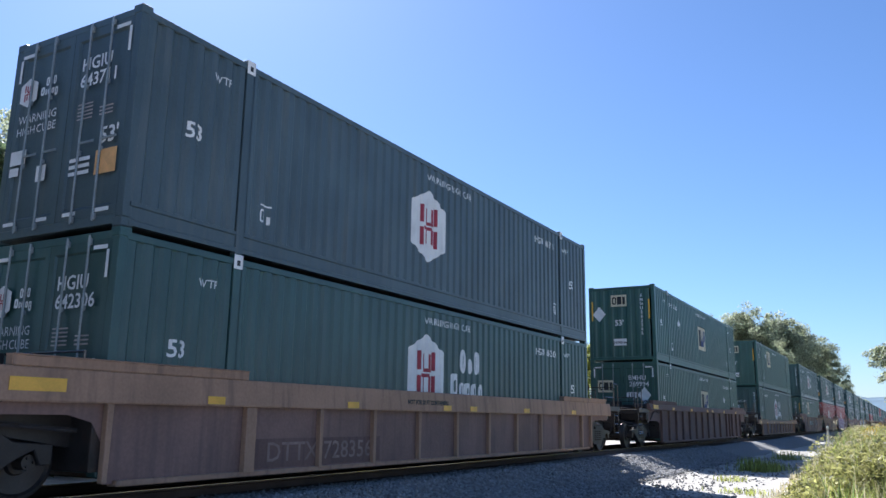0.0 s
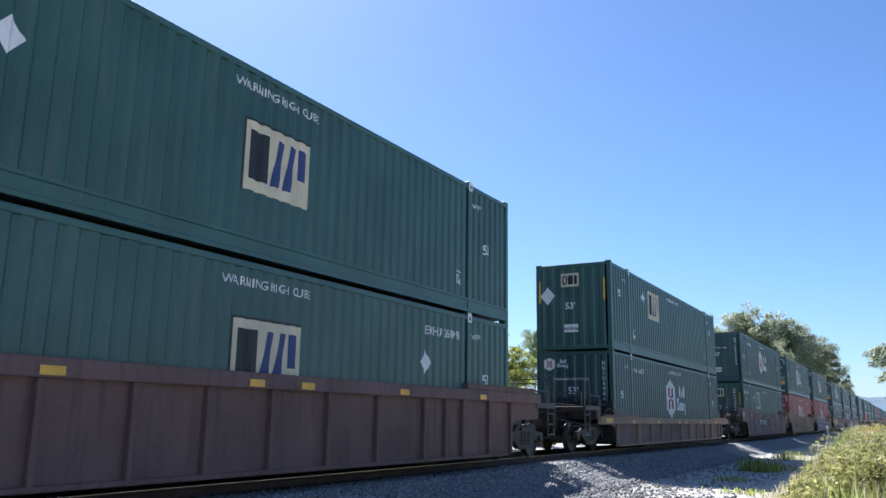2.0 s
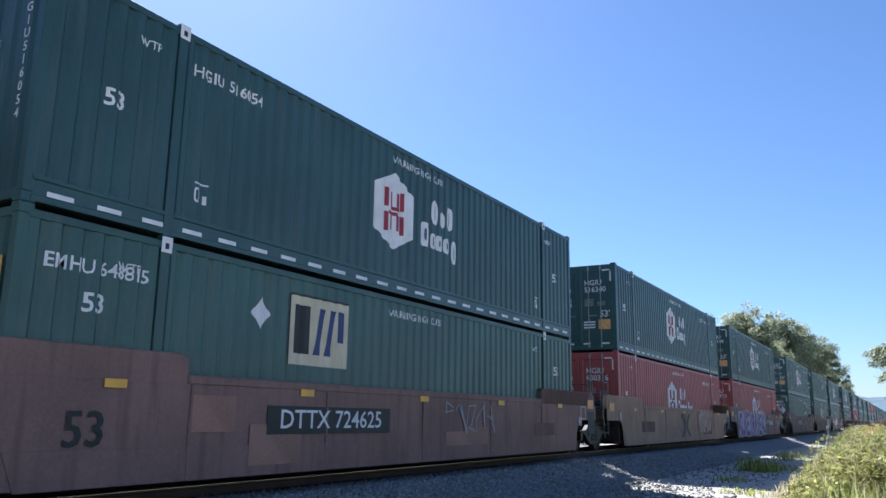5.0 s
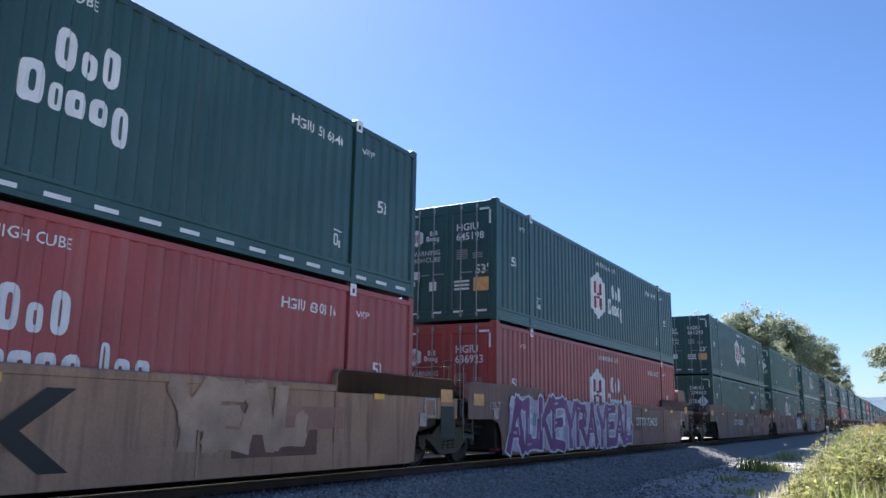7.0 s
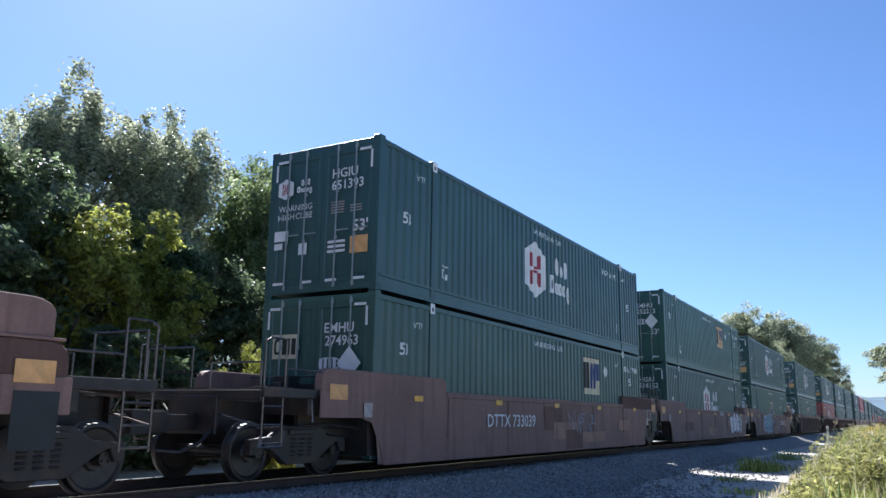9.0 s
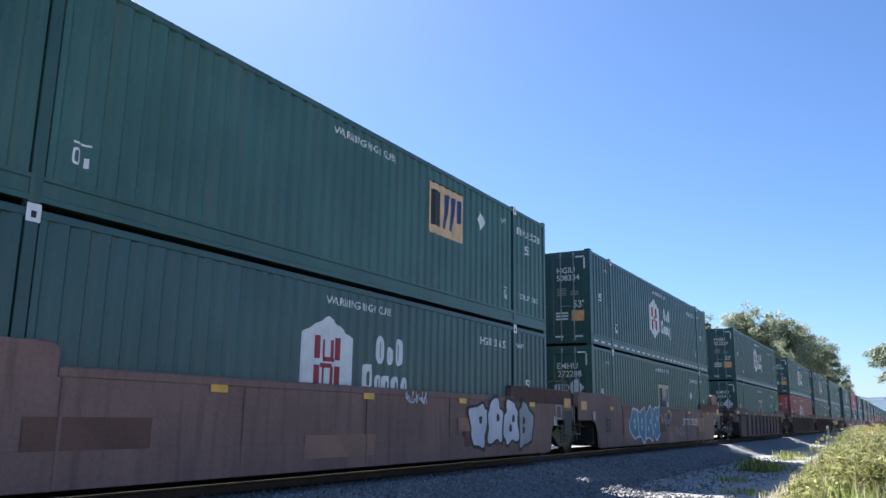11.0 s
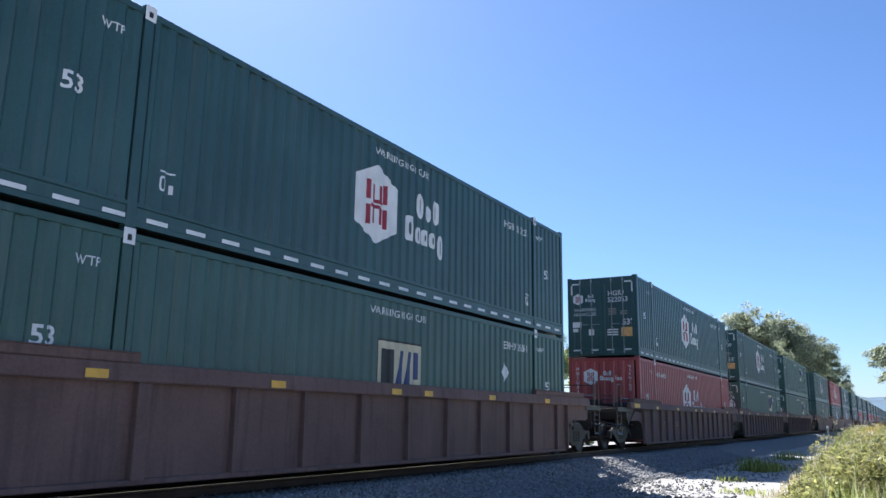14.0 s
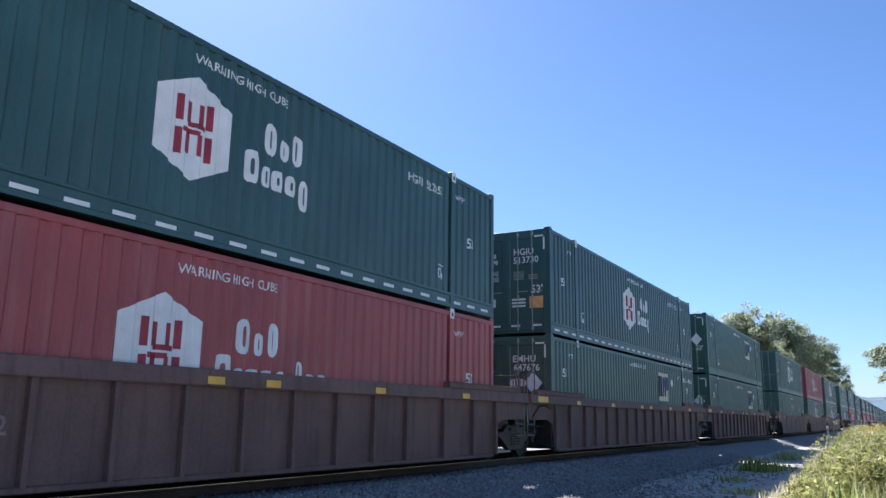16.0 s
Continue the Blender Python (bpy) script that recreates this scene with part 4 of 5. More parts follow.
def handrail_mesh(kind):
    s = Shape()
    r = 0.016
    y0 = -2.72 if kind == "coupled" else -1.6
    for sx in (1, -1):
        x = sx * 1.31
        s.path([(x, y0, 0.5), (x, y0, 2.0), (x, y0 + 0.12, 2.05), (x, y0 + 0.45, 2.05), (x, y0 + 0.45, 1.3)], r)
        for i in range(4):
            s.rod((x, y0, 0.55 + 0.26 * i), (x, y0 + 0.42, 0.55 + 0.26 * i), r)
        s.rod((x, y0 + 0.42, 0.5), (x, y0 + 0.42, 1.3), r)
        if kind == "coupled":
            s.path([(x, -1.45, 1.4), (x, -1.45, 1.62), (x, -2.25, 1.62)], r)
            s.rod((sx * 0.5, y0 - 0.03, 0.95), (sx * 1.3, y0 - 0.03, 0.8), r)   # uncoupling lever
    s.path([(-1.2, y0 + 0.05, 1.34), (-1.2, y0 + 0.05, 1.95), (-0.2, y0 + 0.05, 1.95), (-0.2, y0 + 0.05, 1.34)], r)
    s.path([(0.2, y0 + 0.05, 1.34), (0.2, y0 + 0.05, 1.7), (1.2, y0 + 0.05, 1.7), (1.2, y0 + 0.05, 1.34)], r)
    s.path([(-1.3, -0.3, 1.5), (-1.3, -0.3, 1.62), (1.3, -0.3, 1.62), (1.3, -0.3, 1.5)], r)
    s.path([(1.15, -0.2, 0.75), (1.1, -1.0, 0.82), (1.05, -1.9, 0.76), (0.5, -2.6, 0.72)] if kind == "coupled" else [(1.1, -0.2, 0.75), (1.05, -1.4, 0.78)], 0.028)
    return s.mesh("handrail", RAILPAINT)


def rigging_meshes(kind):
    """Bent pipes, brackets and a hose rack on the end of a car, each a mesh."""
    runs = [[(1.0, -0.5, 1.42), (1.25, -0.6, 1.40), (1.25, -1.5, 1.38)],
            [(-0.12, -0.85, 1.42), (-0.12, -1.4, 1.40), (0.6, -1.6, 1.36), (1.29, -1.62, 1.30), (1.33, -1.62, 0.85)],
            [(1.34, -0.2, 1.2), (1.36, -0.6, 1.28), (1.36, -1.0, 1.22), (1.35, -1.35, 0.98)]]
    if kind == "coupled":
        runs += [[(1.0, -1.5, 1.3), (1.1, -2.0, 1.34), (0.9, -2.6, 1.30)], [(-1.2, -1.4, 1.2), (-1.25, -2.3, 1.14), (-0.5, -2.8, 0.98)],
                 [(1.3, -2.7, 0.72), (1.32, -2.78, 0.5), (1.32, -2.3, 0.5), (1.3, -2.25, 0.72)]]
    return [Shape().path(r, 0.019).mesh("brake_pipe", RAILPAINT if k % 2 else GRIME) for k, r in enumerate(runs)]


def coupler_mesh():
    s = Shape()
    s.box(-0.12, 0.12, -3.35, -2.75, 0.72, 0.94)
    s.prism([(-3.35, 0.66), (-3.35, 1.0), (-3.62, 1.0), (-3.72, 0.92), (-3.72, 0.74), (-3.62, 0.66)], -0.2, 0.05)
    s.prism([(-3.4, 0.68), (-3.4, 0.98), (-3.8, 0.98), (-3.8, 0.68)], 0.06, 0.19)
    s.path([(0.42, -2.8, 0.72), (0.42, -3.0, 0.55), (0.35, -3.3, 0.42), (0.22, -3.62, 0.45)], 0.028, 8)
    return s.mesh("coupler", GRIME, 0.015)


def brake_wheel_mesh():
    s = Shape()
    pts = [(0.28 * math.cos(2 * math.pi * i / 20), 0, 0.28 * math.sin(2 * math.pi * i / 20)) for i in range(21)]
    s.path(pts, 0.018, 6)
    for i in range(5):
        w = 2 * math.pi * i / 5
        s.rod((0, 0.02, 0), (0.28 * math.cos(w), 0, 0.28 * math.sin(w)), 0.013)
    s.box(-0.13, 0.13, 0.03, 0.2, -0.18, 0.2).box(-0.06, 0.06, 0.06, 0.18, -0.85, -0.18)
    return s.mesh("brake_wheel", GRIME)


# strokes of sprayed letterforms in a box one wide and one high
FORMS = [
    [(0.1, 0, 0.12, 1), (0.14, 0.45, 0.85, 1), (0.3, 0.58, 0.92, 0)],
    [(0.14, 0, 0.1, 1), (0.12, 0.94, 0.85, 1), (0.14, 0.5, 0.72, 0.55), (0.14, 0.05, 0.9, 0)],
    [(0.5, 0, 0.5, 0.5), (0.5, 0.48, 0.1, 1), (0.5, 0.48, 0.9, 1)],
    [(0.12, 0, 0.12, 1), (0.12, 0.96, 0.78, 0.9), (0.78, 0.92, 0.76, 0.55), (0.78, 0.56, 0.14, 0.46), (0.36, 0.48, 0.92, 0)],
    [(0.05, 0, 0.5, 1), (0.5, 1, 0.92, 0), (0.24, 0.36, 0.78, 0.36)],
    [(0.5, 0, 0.52, 0.5), (0.52, 0.46, 0.12, 0.96), (0.52, 0.46, 0.94, 1)],
    [(0.12, 0, 0.1, 1), (0.12, 0.95, 0.86, 1), (0.14, 0.48, 0.74, 0.52), (0.14, 0.04, 0.9, 0.04)],
    [(0.04, 0, 0.46, 1), (0.46, 1, 0.94, 0), (0.22, 0.34, 0.78, 0.34)],
    [(0.2, 1, 0.14, 0.04), (0.14, 0.06, 0.9, 0.1), (0.9, 0.1, 0.96, 0.42)],
]


def stroke_mesh(name, lines, half, mat):
    """Thick strokes with wedge ends, each a hair above the one before."""
    v, f = [], []
    for i, (u0, v0, u1, v1) in enumerate(lines):
        a, b = Vector((u0, v0)), Vector((u1, v1))
        d = (b - a).normalized()
        n = Vector((-d.y, d.x))
        k = len(v)
        for p in (a - d * half * 0.9 - n * half * 0.9, a.lerp(b, 0.5) - n * half * 0.85, b + d * half * 0.6 - n * half * 1.1, b + d * half * 1.15, b + d * half * 0.6 + n * half * 0.9, a.lerp(b, 0.5) + n * half * 0.95, a - d * half * 0.9 + n * half * 1.1):
            v.append((0.0003 * i, p.x, p.y))
        f.append(tuple(range(k, k + 7)))
    me = bpy.data.meshes.new(name)
    me.from_pydata(v, [], f)
    me.materials.append(mat)
    return me


def graffiti(car, seed, y0, y1, z0, z1, fills, line, count, label, ground=None, specks=()):
    """Sprayed letterforms on the smooth side of a car: filled strokes with a paler outline, over a sprayed ground with blots."""
    rnd = random.Random(seed)
    w, h = (y1 - y0) / count, z1 - z0
    if ground:
        low = [(y0 + (y1 - y0) * i / 40 - 0.1, z0 + rnd.uniform(-0.07, 0.05)) for i in range(41)]
        top = [(y1 - (y1 - y0) * i / 40 + 0.1, z1 + rnd.uniform(-0.1, 0.07)) for i in range(41)]
        part("sprayed_ground", shape_mesh("sprayed_ground", [low + top], ground), car, (SIDE + 0.002, 0, 0), label)
    for i in range(5 * count if specks else 0):
        cy, cz, ra = rnd.uniform(y0 + 0.1, y1 - 0.1), rnd.uniform(z0 + 0.15, z1 - 0.15), rnd.uniform(0.07, 0.2)
        pts = [(cy + ra * rnd.uniform(0.6, 1.4) * math.cos(0.628 * j), cz + ra * rnd.uniform(0.6, 1.2) * math.sin(0.628 * j)) for j in range(10)]
        part("sprayed_blot", shape_mesh("sprayed_blot", [pts], specks[i % len(specks)]), car, (SIDE + 0.0026 + 0.0003 * (i % 5), 0, 0))
    half = 0.125 * w + 0.022
    for i in range(count):
        lean, tall, rise = rnd.uniform(-0.1, 0.12), rnd.uniform(0.8, 0.92), rnd.uniform(0.03, 0.1)
        lines = []
        for u0, v0, u1, v1 in FORMS[(i - count) % len(FORMS)]:
            a, b = rise + tall * v0, rise + tall * v1
            wob = [rnd.uniform(-0.03, 0.03) for _ in range(2)]
            lines.append((y0 + w * (i + 0.02 + 0.98 * u0 + lean * (a - 0.5) + wob[0]), z0 + h * a, y0 + w * (i + 0.02 + 0.98 * u1 + lean * (b - 0.5) + wob[1]), z0 + h * b))
        for _ in range(2):                                        # hooks and barbs
            u, q = rnd.choice(lines), rnd.choice((0, 2))
            lines.append((u[q], u[q + 1], u[q] + w * rnd.uniform(-0.3, 0.3), u[q + 1] + h * rnd.uniform(-0.06, 0.16) * (1 if u[q + 1] < z0 + 0.5 * h else -1)))
        part("sprayed_outline", stroke_mesh("sprayed_outline", lines, half * 1.42, line), car, (SIDE + 0.0045 + 0.0016 * (i % 2), 0, 0))
        for j, one in enumerate(lines):
            part("sprayed_stroke", stroke_mesh("sprayed_stroke", [one], half, fills[i % len(fills)]), car, (SIDE + 0.008 + 0.0016 * (i % 2) + 0.0003 * j, 0, 0))
        if specks:
            shine = [(u0 + 0.035, v0 + (v1 - v0) * 0.35, u0 + 0.035 + (u1 - u0) * 0.3, v0 + (v1 - v0) * 0.7) for u0, v0, u1, v1 in lines[:3]]
            part("sprayed_highlight", stroke_mesh("sprayed_highlight", shine, half * 0.22, LILAC), car, (SIDE + 0.0125, 0, 0))


def bubbles(car, seed, y0, y1, z0, z1, fill, line, count, label):
    """Sprayed rounded forms that overlap, each with an outline and small gaps of the outline's colour."""
    rnd = random.Random(seed)
    w, h = (y1 - y0) / count, z1 - z0

    def blob(cy, cz, a, b, ph):
        pts = []
        for j in range(40):
            t = 2 * math.pi * j / 40
            q = 1 + 0.13 * math.sin(3 * t + ph[0]) + 0.09 * math.sin(5 * t + ph[1]) + 0.05 * math.sin(8 * t + ph[2])
            c, s = math.cos(t), math.sin(t)
            pts.append((cy + a * q * math.copysign(abs(c) ** 0.7, c), cz + b * q * math.copysign(abs(s) ** 0.7, s)))
        return pts
    for i in range(count):
        cy, cz = y0 + w * (i + 0.5), (z0 + z1) / 2 + rnd.uniform(-0.06, 0.06) * h
        ph = [rnd.uniform(0, 6.28) for _ in range(3)]
        b = h * rnd.uniform(0.40, 0.46)
        part("sprayed_outline", shape_mesh("sprayed_outline", [blob(cy, cz, 0.56 * w, b, ph)], line), car, (SIDE + 0.003 + 0.0016 * i, 0, 0), label)
        part("sprayed_patch", shape_mesh("sprayed_patch", [blob(cy, cz, 0.56 * w - 0.07, b - 0.07, ph)], fill[i % len(fill)]), car, (SIDE + 0.0038 + 0.0016 * i, 0, 0))
        for k in range(rnd.choice((1, 2))):
            part("sprayed_gap", shape_mesh("sprayed_gap", [blob(cy + rnd.uniform(-0.18, 0.18) * w, cz + (0.2 - 0.4 * k) * b, 0.09 * w, 0.16 * b, ph)], line), car, (SIDE + 0.0044 + 0.0016 * i, 0, 0))


def scrawl(car, seed, y0, z0, size, mat, label):
    """A thin sprayed tag in loops."""
    rnd = random.Random(seed)
    s, y = Shape(), y0
    for _ in range(5):
        pts = [(0, y + size * 0.5 * rnd.uniform(-0.5, 1) , z0 + size * rnd.uniform(-0.5, 0.5)) for _ in range(6)]
        for a, b in zip(pts, pts[1:]):
            s.rod(a, b, 0.014, 4)
        y += size * 0.62
    me = s.mesh("sprayed_tag", mat)
    for v in me.vertices:
        v.co.x *= 0.25
    part("sprayed_tag", me, car, (SIDE + 0.004, 0, 0), label)


# ---- the train ----
# leading-end position of each stack at 0 s; (upper, lower) loads; car
START = [y + 0.2 for y in (-17.7, 5.85, 29.63, 53.53, 77.04, 97.34, 117.07, 140.6, 160.36, 179.99, 203.41, 226.71, 246.26, 265.81, 289.3, 308.9, 328.5, 352.0, 371.6, 391.2)]
while len(START) < 34:
    START.append(START[-1] + (23.5 if (len(START) - 17) % 3 == 0 else 19.6))
R14 = [0.05, 1.16, 3.36, 4.51, 5.72, 6.88, 8.1, 9.4, 10.75, 12.3, 13.1, 15.0, 16.1]
R8 = [0.03, 3.85, 5.29, 6.75, 8.2, 9.63, 11.06, 12.49, 15.37, 16.1]
R17 = [0.05, 1.1, 3.15, 4.18, 5.21, 6.24, 7.28, 8.31, 9.35, 10.4, 11.43, 12.46, 15.04, 16.1]
# upper: paint, number, art, leading end, dashes; lower: the same; car: style, paint, ribs, ends, number
TRAIN = [
    (("hub", "", "hub", "door", 0), ("emp", "", "emp", "door", 0), ("ribbed", CARTAN, R8, "coupled", "coupled", "")),
    (("teal", "HGIU 643711", "hub_plain", "door", 0), ("hub", "HGIU 642306", "hub", "door", 0), ("ribbed", CARTAN, R8, "coupled", "coupled", "DTTX 728356")),
    (("emp", "EMHU 263262", "emp", "wall", 0), ("emp", "EMHU 269994", "emp", "door", 0), ("ribbed", CARBROWN, R14, "coupled", "coupled", "")),
    (("emp", "", "emp_early", "wall", 0), ("hub", "HGIU 646809", "hub", "wall", 0), ("ribbed", CARTAN, R8, "coupled", "coupled", "DTTX 467111")),
    (("hub", "HGIU 516054", "hub", "wall", 1), ("emp", "EMHU 648815", "emp_early", "wall", 0), ("smooth", CARRED, None, "coupled", "joint", "DTTX 724625")),
    (("hub", "HGIU 516340", "hub", "door", 1), ("red", "HGIU 630316", "hub", "door", 0), ("smooth", CARTAN, None, "joint", "joint", "")),
    (("hub", "HGIU 645198", "hub", "door", 0), ("red", "HGIU 636923", "hub", "door", 0), ("smooth", CARRED, None, "joint", "coupled", "DTTX 724625")),
    (("hub", "HGIU 651393", "hub", "door", 0), ("emp", "EMHU 274963", "emp_late", "door", 0), ("smooth", CARRED, None, "coupled", "joint", "DTTX 733039")),
    (("emp", "EMHU 252213", "emp_orange", "door", 0), ("hub", "HGIU 516152", "hub", "door", 0), ("smooth", CARRED, None, "joint", "joint", "")),
    (("hub", "HGIU 508334", "hub", "door", 1), ("emp", "EMHU 272208", "emp", "door", 0), ("smooth", CARRED, None, "joint", "coupled", "DTTX 733039")),
    (("hub", "HGIU 512237", "hub", "door", 1), ("emp", "EMHU 265411", "emp", "door", 0), ("ribbed", CARBROWN, R8, "coupled", "coupled", "")),
    (("hub", "HGIU 522053", "hub", "door", 1), ("red", "HGIU 636489", "hub", "wall", 0), ("ribbed", CARBROWN, R17, "coupled", "joint", "")),
    (("hub", "HGIU 513730", "hub", "door", 1), ("emp", "EMHU 647676", "emp_late", "door", 0), ("ribbed", CARBROWN, R17, "joint", "joint", "")),
    (("emp", "", "emp_late", "door", 0), ("emp", "", "emp_late", "door", 0), ("ribbed", CARBROWN, R17, "joint", "coupled", "")),
    (("hub", "", "hub", "door", 0), ("emp", "", "emp", "door", 0), ("smooth", CARRED, None, "coupled", "joint", "")),
    (("red", "", "hub", "wall", 0), ("hub", "", "hub", "door", 0), ("smooth", CARRED, None, "joint", "joint", "")),
    (("hub", "", "hub", "door", 0), ("hub", "", "hub", "door", 0), ("smooth", CARRED, None, "joint", "coupled", "")),
]
WORDS = {"hub": "dark green", "emp": "green", "teal": "weathered dull green", "red": "faded red"}
MOVERS, SPINS = [], []


def place_train():
    rnd = random.Random(11)
    for i, y in enumerate(START):
        if i < len(TRAIN):
            up, low, (style, mat, ribs, a, b, num) = TRAIN[i]
        else:
            up = (rnd.choice(("hub", "hub", "emp", "emp", "hub", "red")), "", rnd.choice(("hub", "emp")), "door", 0)
            low = (rnd.choice(("hub", "emp", "emp", "hub", "red")), "", rnd.choice(("hub", "emp")), "door", 0)
            k = (i - 17) % 3
            style, mat, ribs, num = ("smooth", "ribbed")[(i // 3) % 2], (CARRED, CARBROWN)[(i // 3) % 2], R8, ""
            a, b = ("coupled" if k == 0 else "joint"), ("coupled" if k == 2 else "joint")
            up = (*up[:2], "hub" if up[0] == "red" else up[2], *up[3:])
            low = (*low[:2], "hub" if low[0] == "red" else low[2], *low[3:])
        near = i < 14
        spins = [] if near else None
        at = []
        if num:
            at = [(5.4, WHITE)] if style == "smooth" and a == "coupled" else [(11.5, WHITE)] if style == "smooth" else [(4.0, FADED)]
        marks = []
        if i == 1:
            marks = [("NOT FOR 20 FT CONTAINERS", 0.11, 7.0, 1.21, BLACK)]
        if i == 3:
            marks = [("53", 0.34, 7.6, 0.6, BLACK)]
        if i == 11:
            marks = [("DTTX", 0.27, 2.95, 0.8, FADED), ("780242", 0.27, 4.6, 0.8, FADED)]
        if i in (4, 9):
            marks = [("53", 0.55, 0.95, 0.75, BLACK)]
        if i == 6:
            marks = [("125 T", 0.24, -0.35, 1.2, GREYTXT)]
        car = build_car(style, mat, ribs or (), a, b, num, spins, marks, 2 if near else 1, at, 0.40 if i == 3 else 0.0 if style == "smooth" else 0.025 if mat is CARTAN else -0.09)
        kind = "ribbed steel well car" if style == "ribbed" else "smooth-sided steel well car"
        shade = {CARTAN.name: "faded tan", CARBROWN.name: "dark brown", CARRED.name: "rusty red-brown"}[mat.name]
        note = {5: " sprayed with pale faded lettering", 6: " sprayed with purple and white graffiti", 8: " sprayed with white bubble graffiti", 9: " sprayed with blue graffiti"}.get(i, "")
        tagged(car, f"{shade} {kind}{note or ' under two stacked containers'}", "rail car", "well cars of the freight train")
        car.matrix_world = pose(TRACK_X, y, RAIL_Z)
        MOVERS.append((car, y, RAIL_Z))
        for w, dy in spins or ():
            SPINS.append((w, dy))
        for (paint, number, art, lead, dashes), z, where in ((up, RAIL_Z + 0.238 + 2.899, "on another container"), (low, RAIL_Z + 0.238, "sunk in a well car")):
            c = build_container("shipping_container", paint, number, art, lead, dashes, 2 if near else 1)
            extra = "white reflective strips" if dashes else "white hexagon emblem" if art.startswith("hub") else "cream logo panel"
            tagged(c, f"{WORDS[paint]} corrugated container, {extra}, {where}", "shipping container", "stacked containers on the train")
            c.matrix_world = pose(TRACK_X, y, z)
            MOVERS.append((c, y, z))
        if i == 5:
            graffiti(car, 5, 10.4, 12.9, 0.55, 1.3, [FAINTSPRAY], FAINTSPRAY, 4, "faded pale spray lettering")
            part("painted_cross", shape_mesh("painted_cross", [[(7.5, 0.32), (7.85, 0.32), (8.3, 0.66), (8.75, 0.32), (9.1, 0.32), (8.5, 0.76), (9.1, 1.2), (8.75, 1.2), (8.3, 0.86), (7.85, 1.2), (7.5, 1.2), (8.1, 0.76)]], BLACK), car, (SIDE + 0.004, 0, 0), "dark painted cross stripes")
        if i == 6:
            graffiti(car, 6, 0.35, 9.7, 0.22, 1.40, [PURPLE, VIOLET, PURPLE], PALE, 11, "purple and white graffiti", LILAC, (TEALSPRAY, PALE, LILAC, PALE))
        if i == 8:
            bubbles(car, 8, 11.7, 14.9, 0.25, 1.45, [PALE, PALE, PALE, GREYSPRAY], BLACK, 4, "white bubble graffiti with dark outline")
            scrawl(car, 9, 9.3, 1.3, 0.25, PALE, "thin white sprayed tag")
        if i == 9:
            bubbles(car, 12, 3.2, 6.7, 0.2, 1.45, [BLUESPRAY, BLUESPRAY, BLUESPRAY], PALE, 4, "blue graffiti with white outline")
            scrawl(car, 3, 7.1, 1.0, 0.45, PALE, "thin white sprayed tag")
            scrawl(car, 5, 9.3, 0.5, 0.35, GREYSPRAY, "thin grey sprayed tag")
        if i in (4, 7):
            scrawl(car, 20 + i, 9.0, 0.9, 0.7, GREYSPRAY, "faint grey sprayed tag")
        if i == 6:
            scrawl(car, 33, 14.5, 0.8, 0.6, GREYSPRAY, "faint grey sprayed tag")


place_train()


def gone(t):
    """Metres that the train has rolled at t seconds."""
    return 14.627 * t - 0.0275 * t * t


# ---- trees, shrubs, weeds ----
def leaf_cloud(rng, centres, radii, per, size, axis=False, tall=0.75):
    """Leaves, each a small bent blade of two faces, in clumps round the centres."""
    n = len(centres) * per
    c = np.repeat(centres, per, 0)
    r = np.repeat(radii, per)
    d = rng.normal(0, 1, (n, 3))
    d /= np.linalg.norm(d, axis=1)[:, None]
    p = c + d * (r * rng.random(n) ** 0.45)[:, None] * np.array([1, 1, tall])
    s = size * rng.uniform(0.6, 1.35, n)
    out = p - np.array([0, 0, p[:, 2].mean()]) if axis else np.zeros((n, 3))
    out = out / (np.linalg.norm(out, axis=1)[:, None] + 1e-6)
    face = rng.normal(0, 0.55, (n, 3)) + 0.6 * out + np.array([0, 0, 0.55])
    face /= np.linalg.norm(face, axis=1)[:, None]
    u = np.cross(face, rng.normal(0, 1, (n, 3)))
    u /= np.linalg.norm(u, axis=1)[:, None] + 1e-6
    w = np.cross(face, u)
    k = np.cross(u, w) * 0.25
    a, b = p - u * s[:, None], p + u * s[:, None]
    l, rr = p + (w * 0.55 + k) * s[:, None], p - (w * 0.55 - k) * s[:, None]
    v = np.stack([a, l, b, rr], 1).reshape(-1, 3)
    i = 4 * np.arange(n)
    f = np.stack([np.stack([i, i + 1, i + 2], 1), np.stack([i, i + 2, i + 3], 1)], 1).reshape(-1, 3)
    return v, f


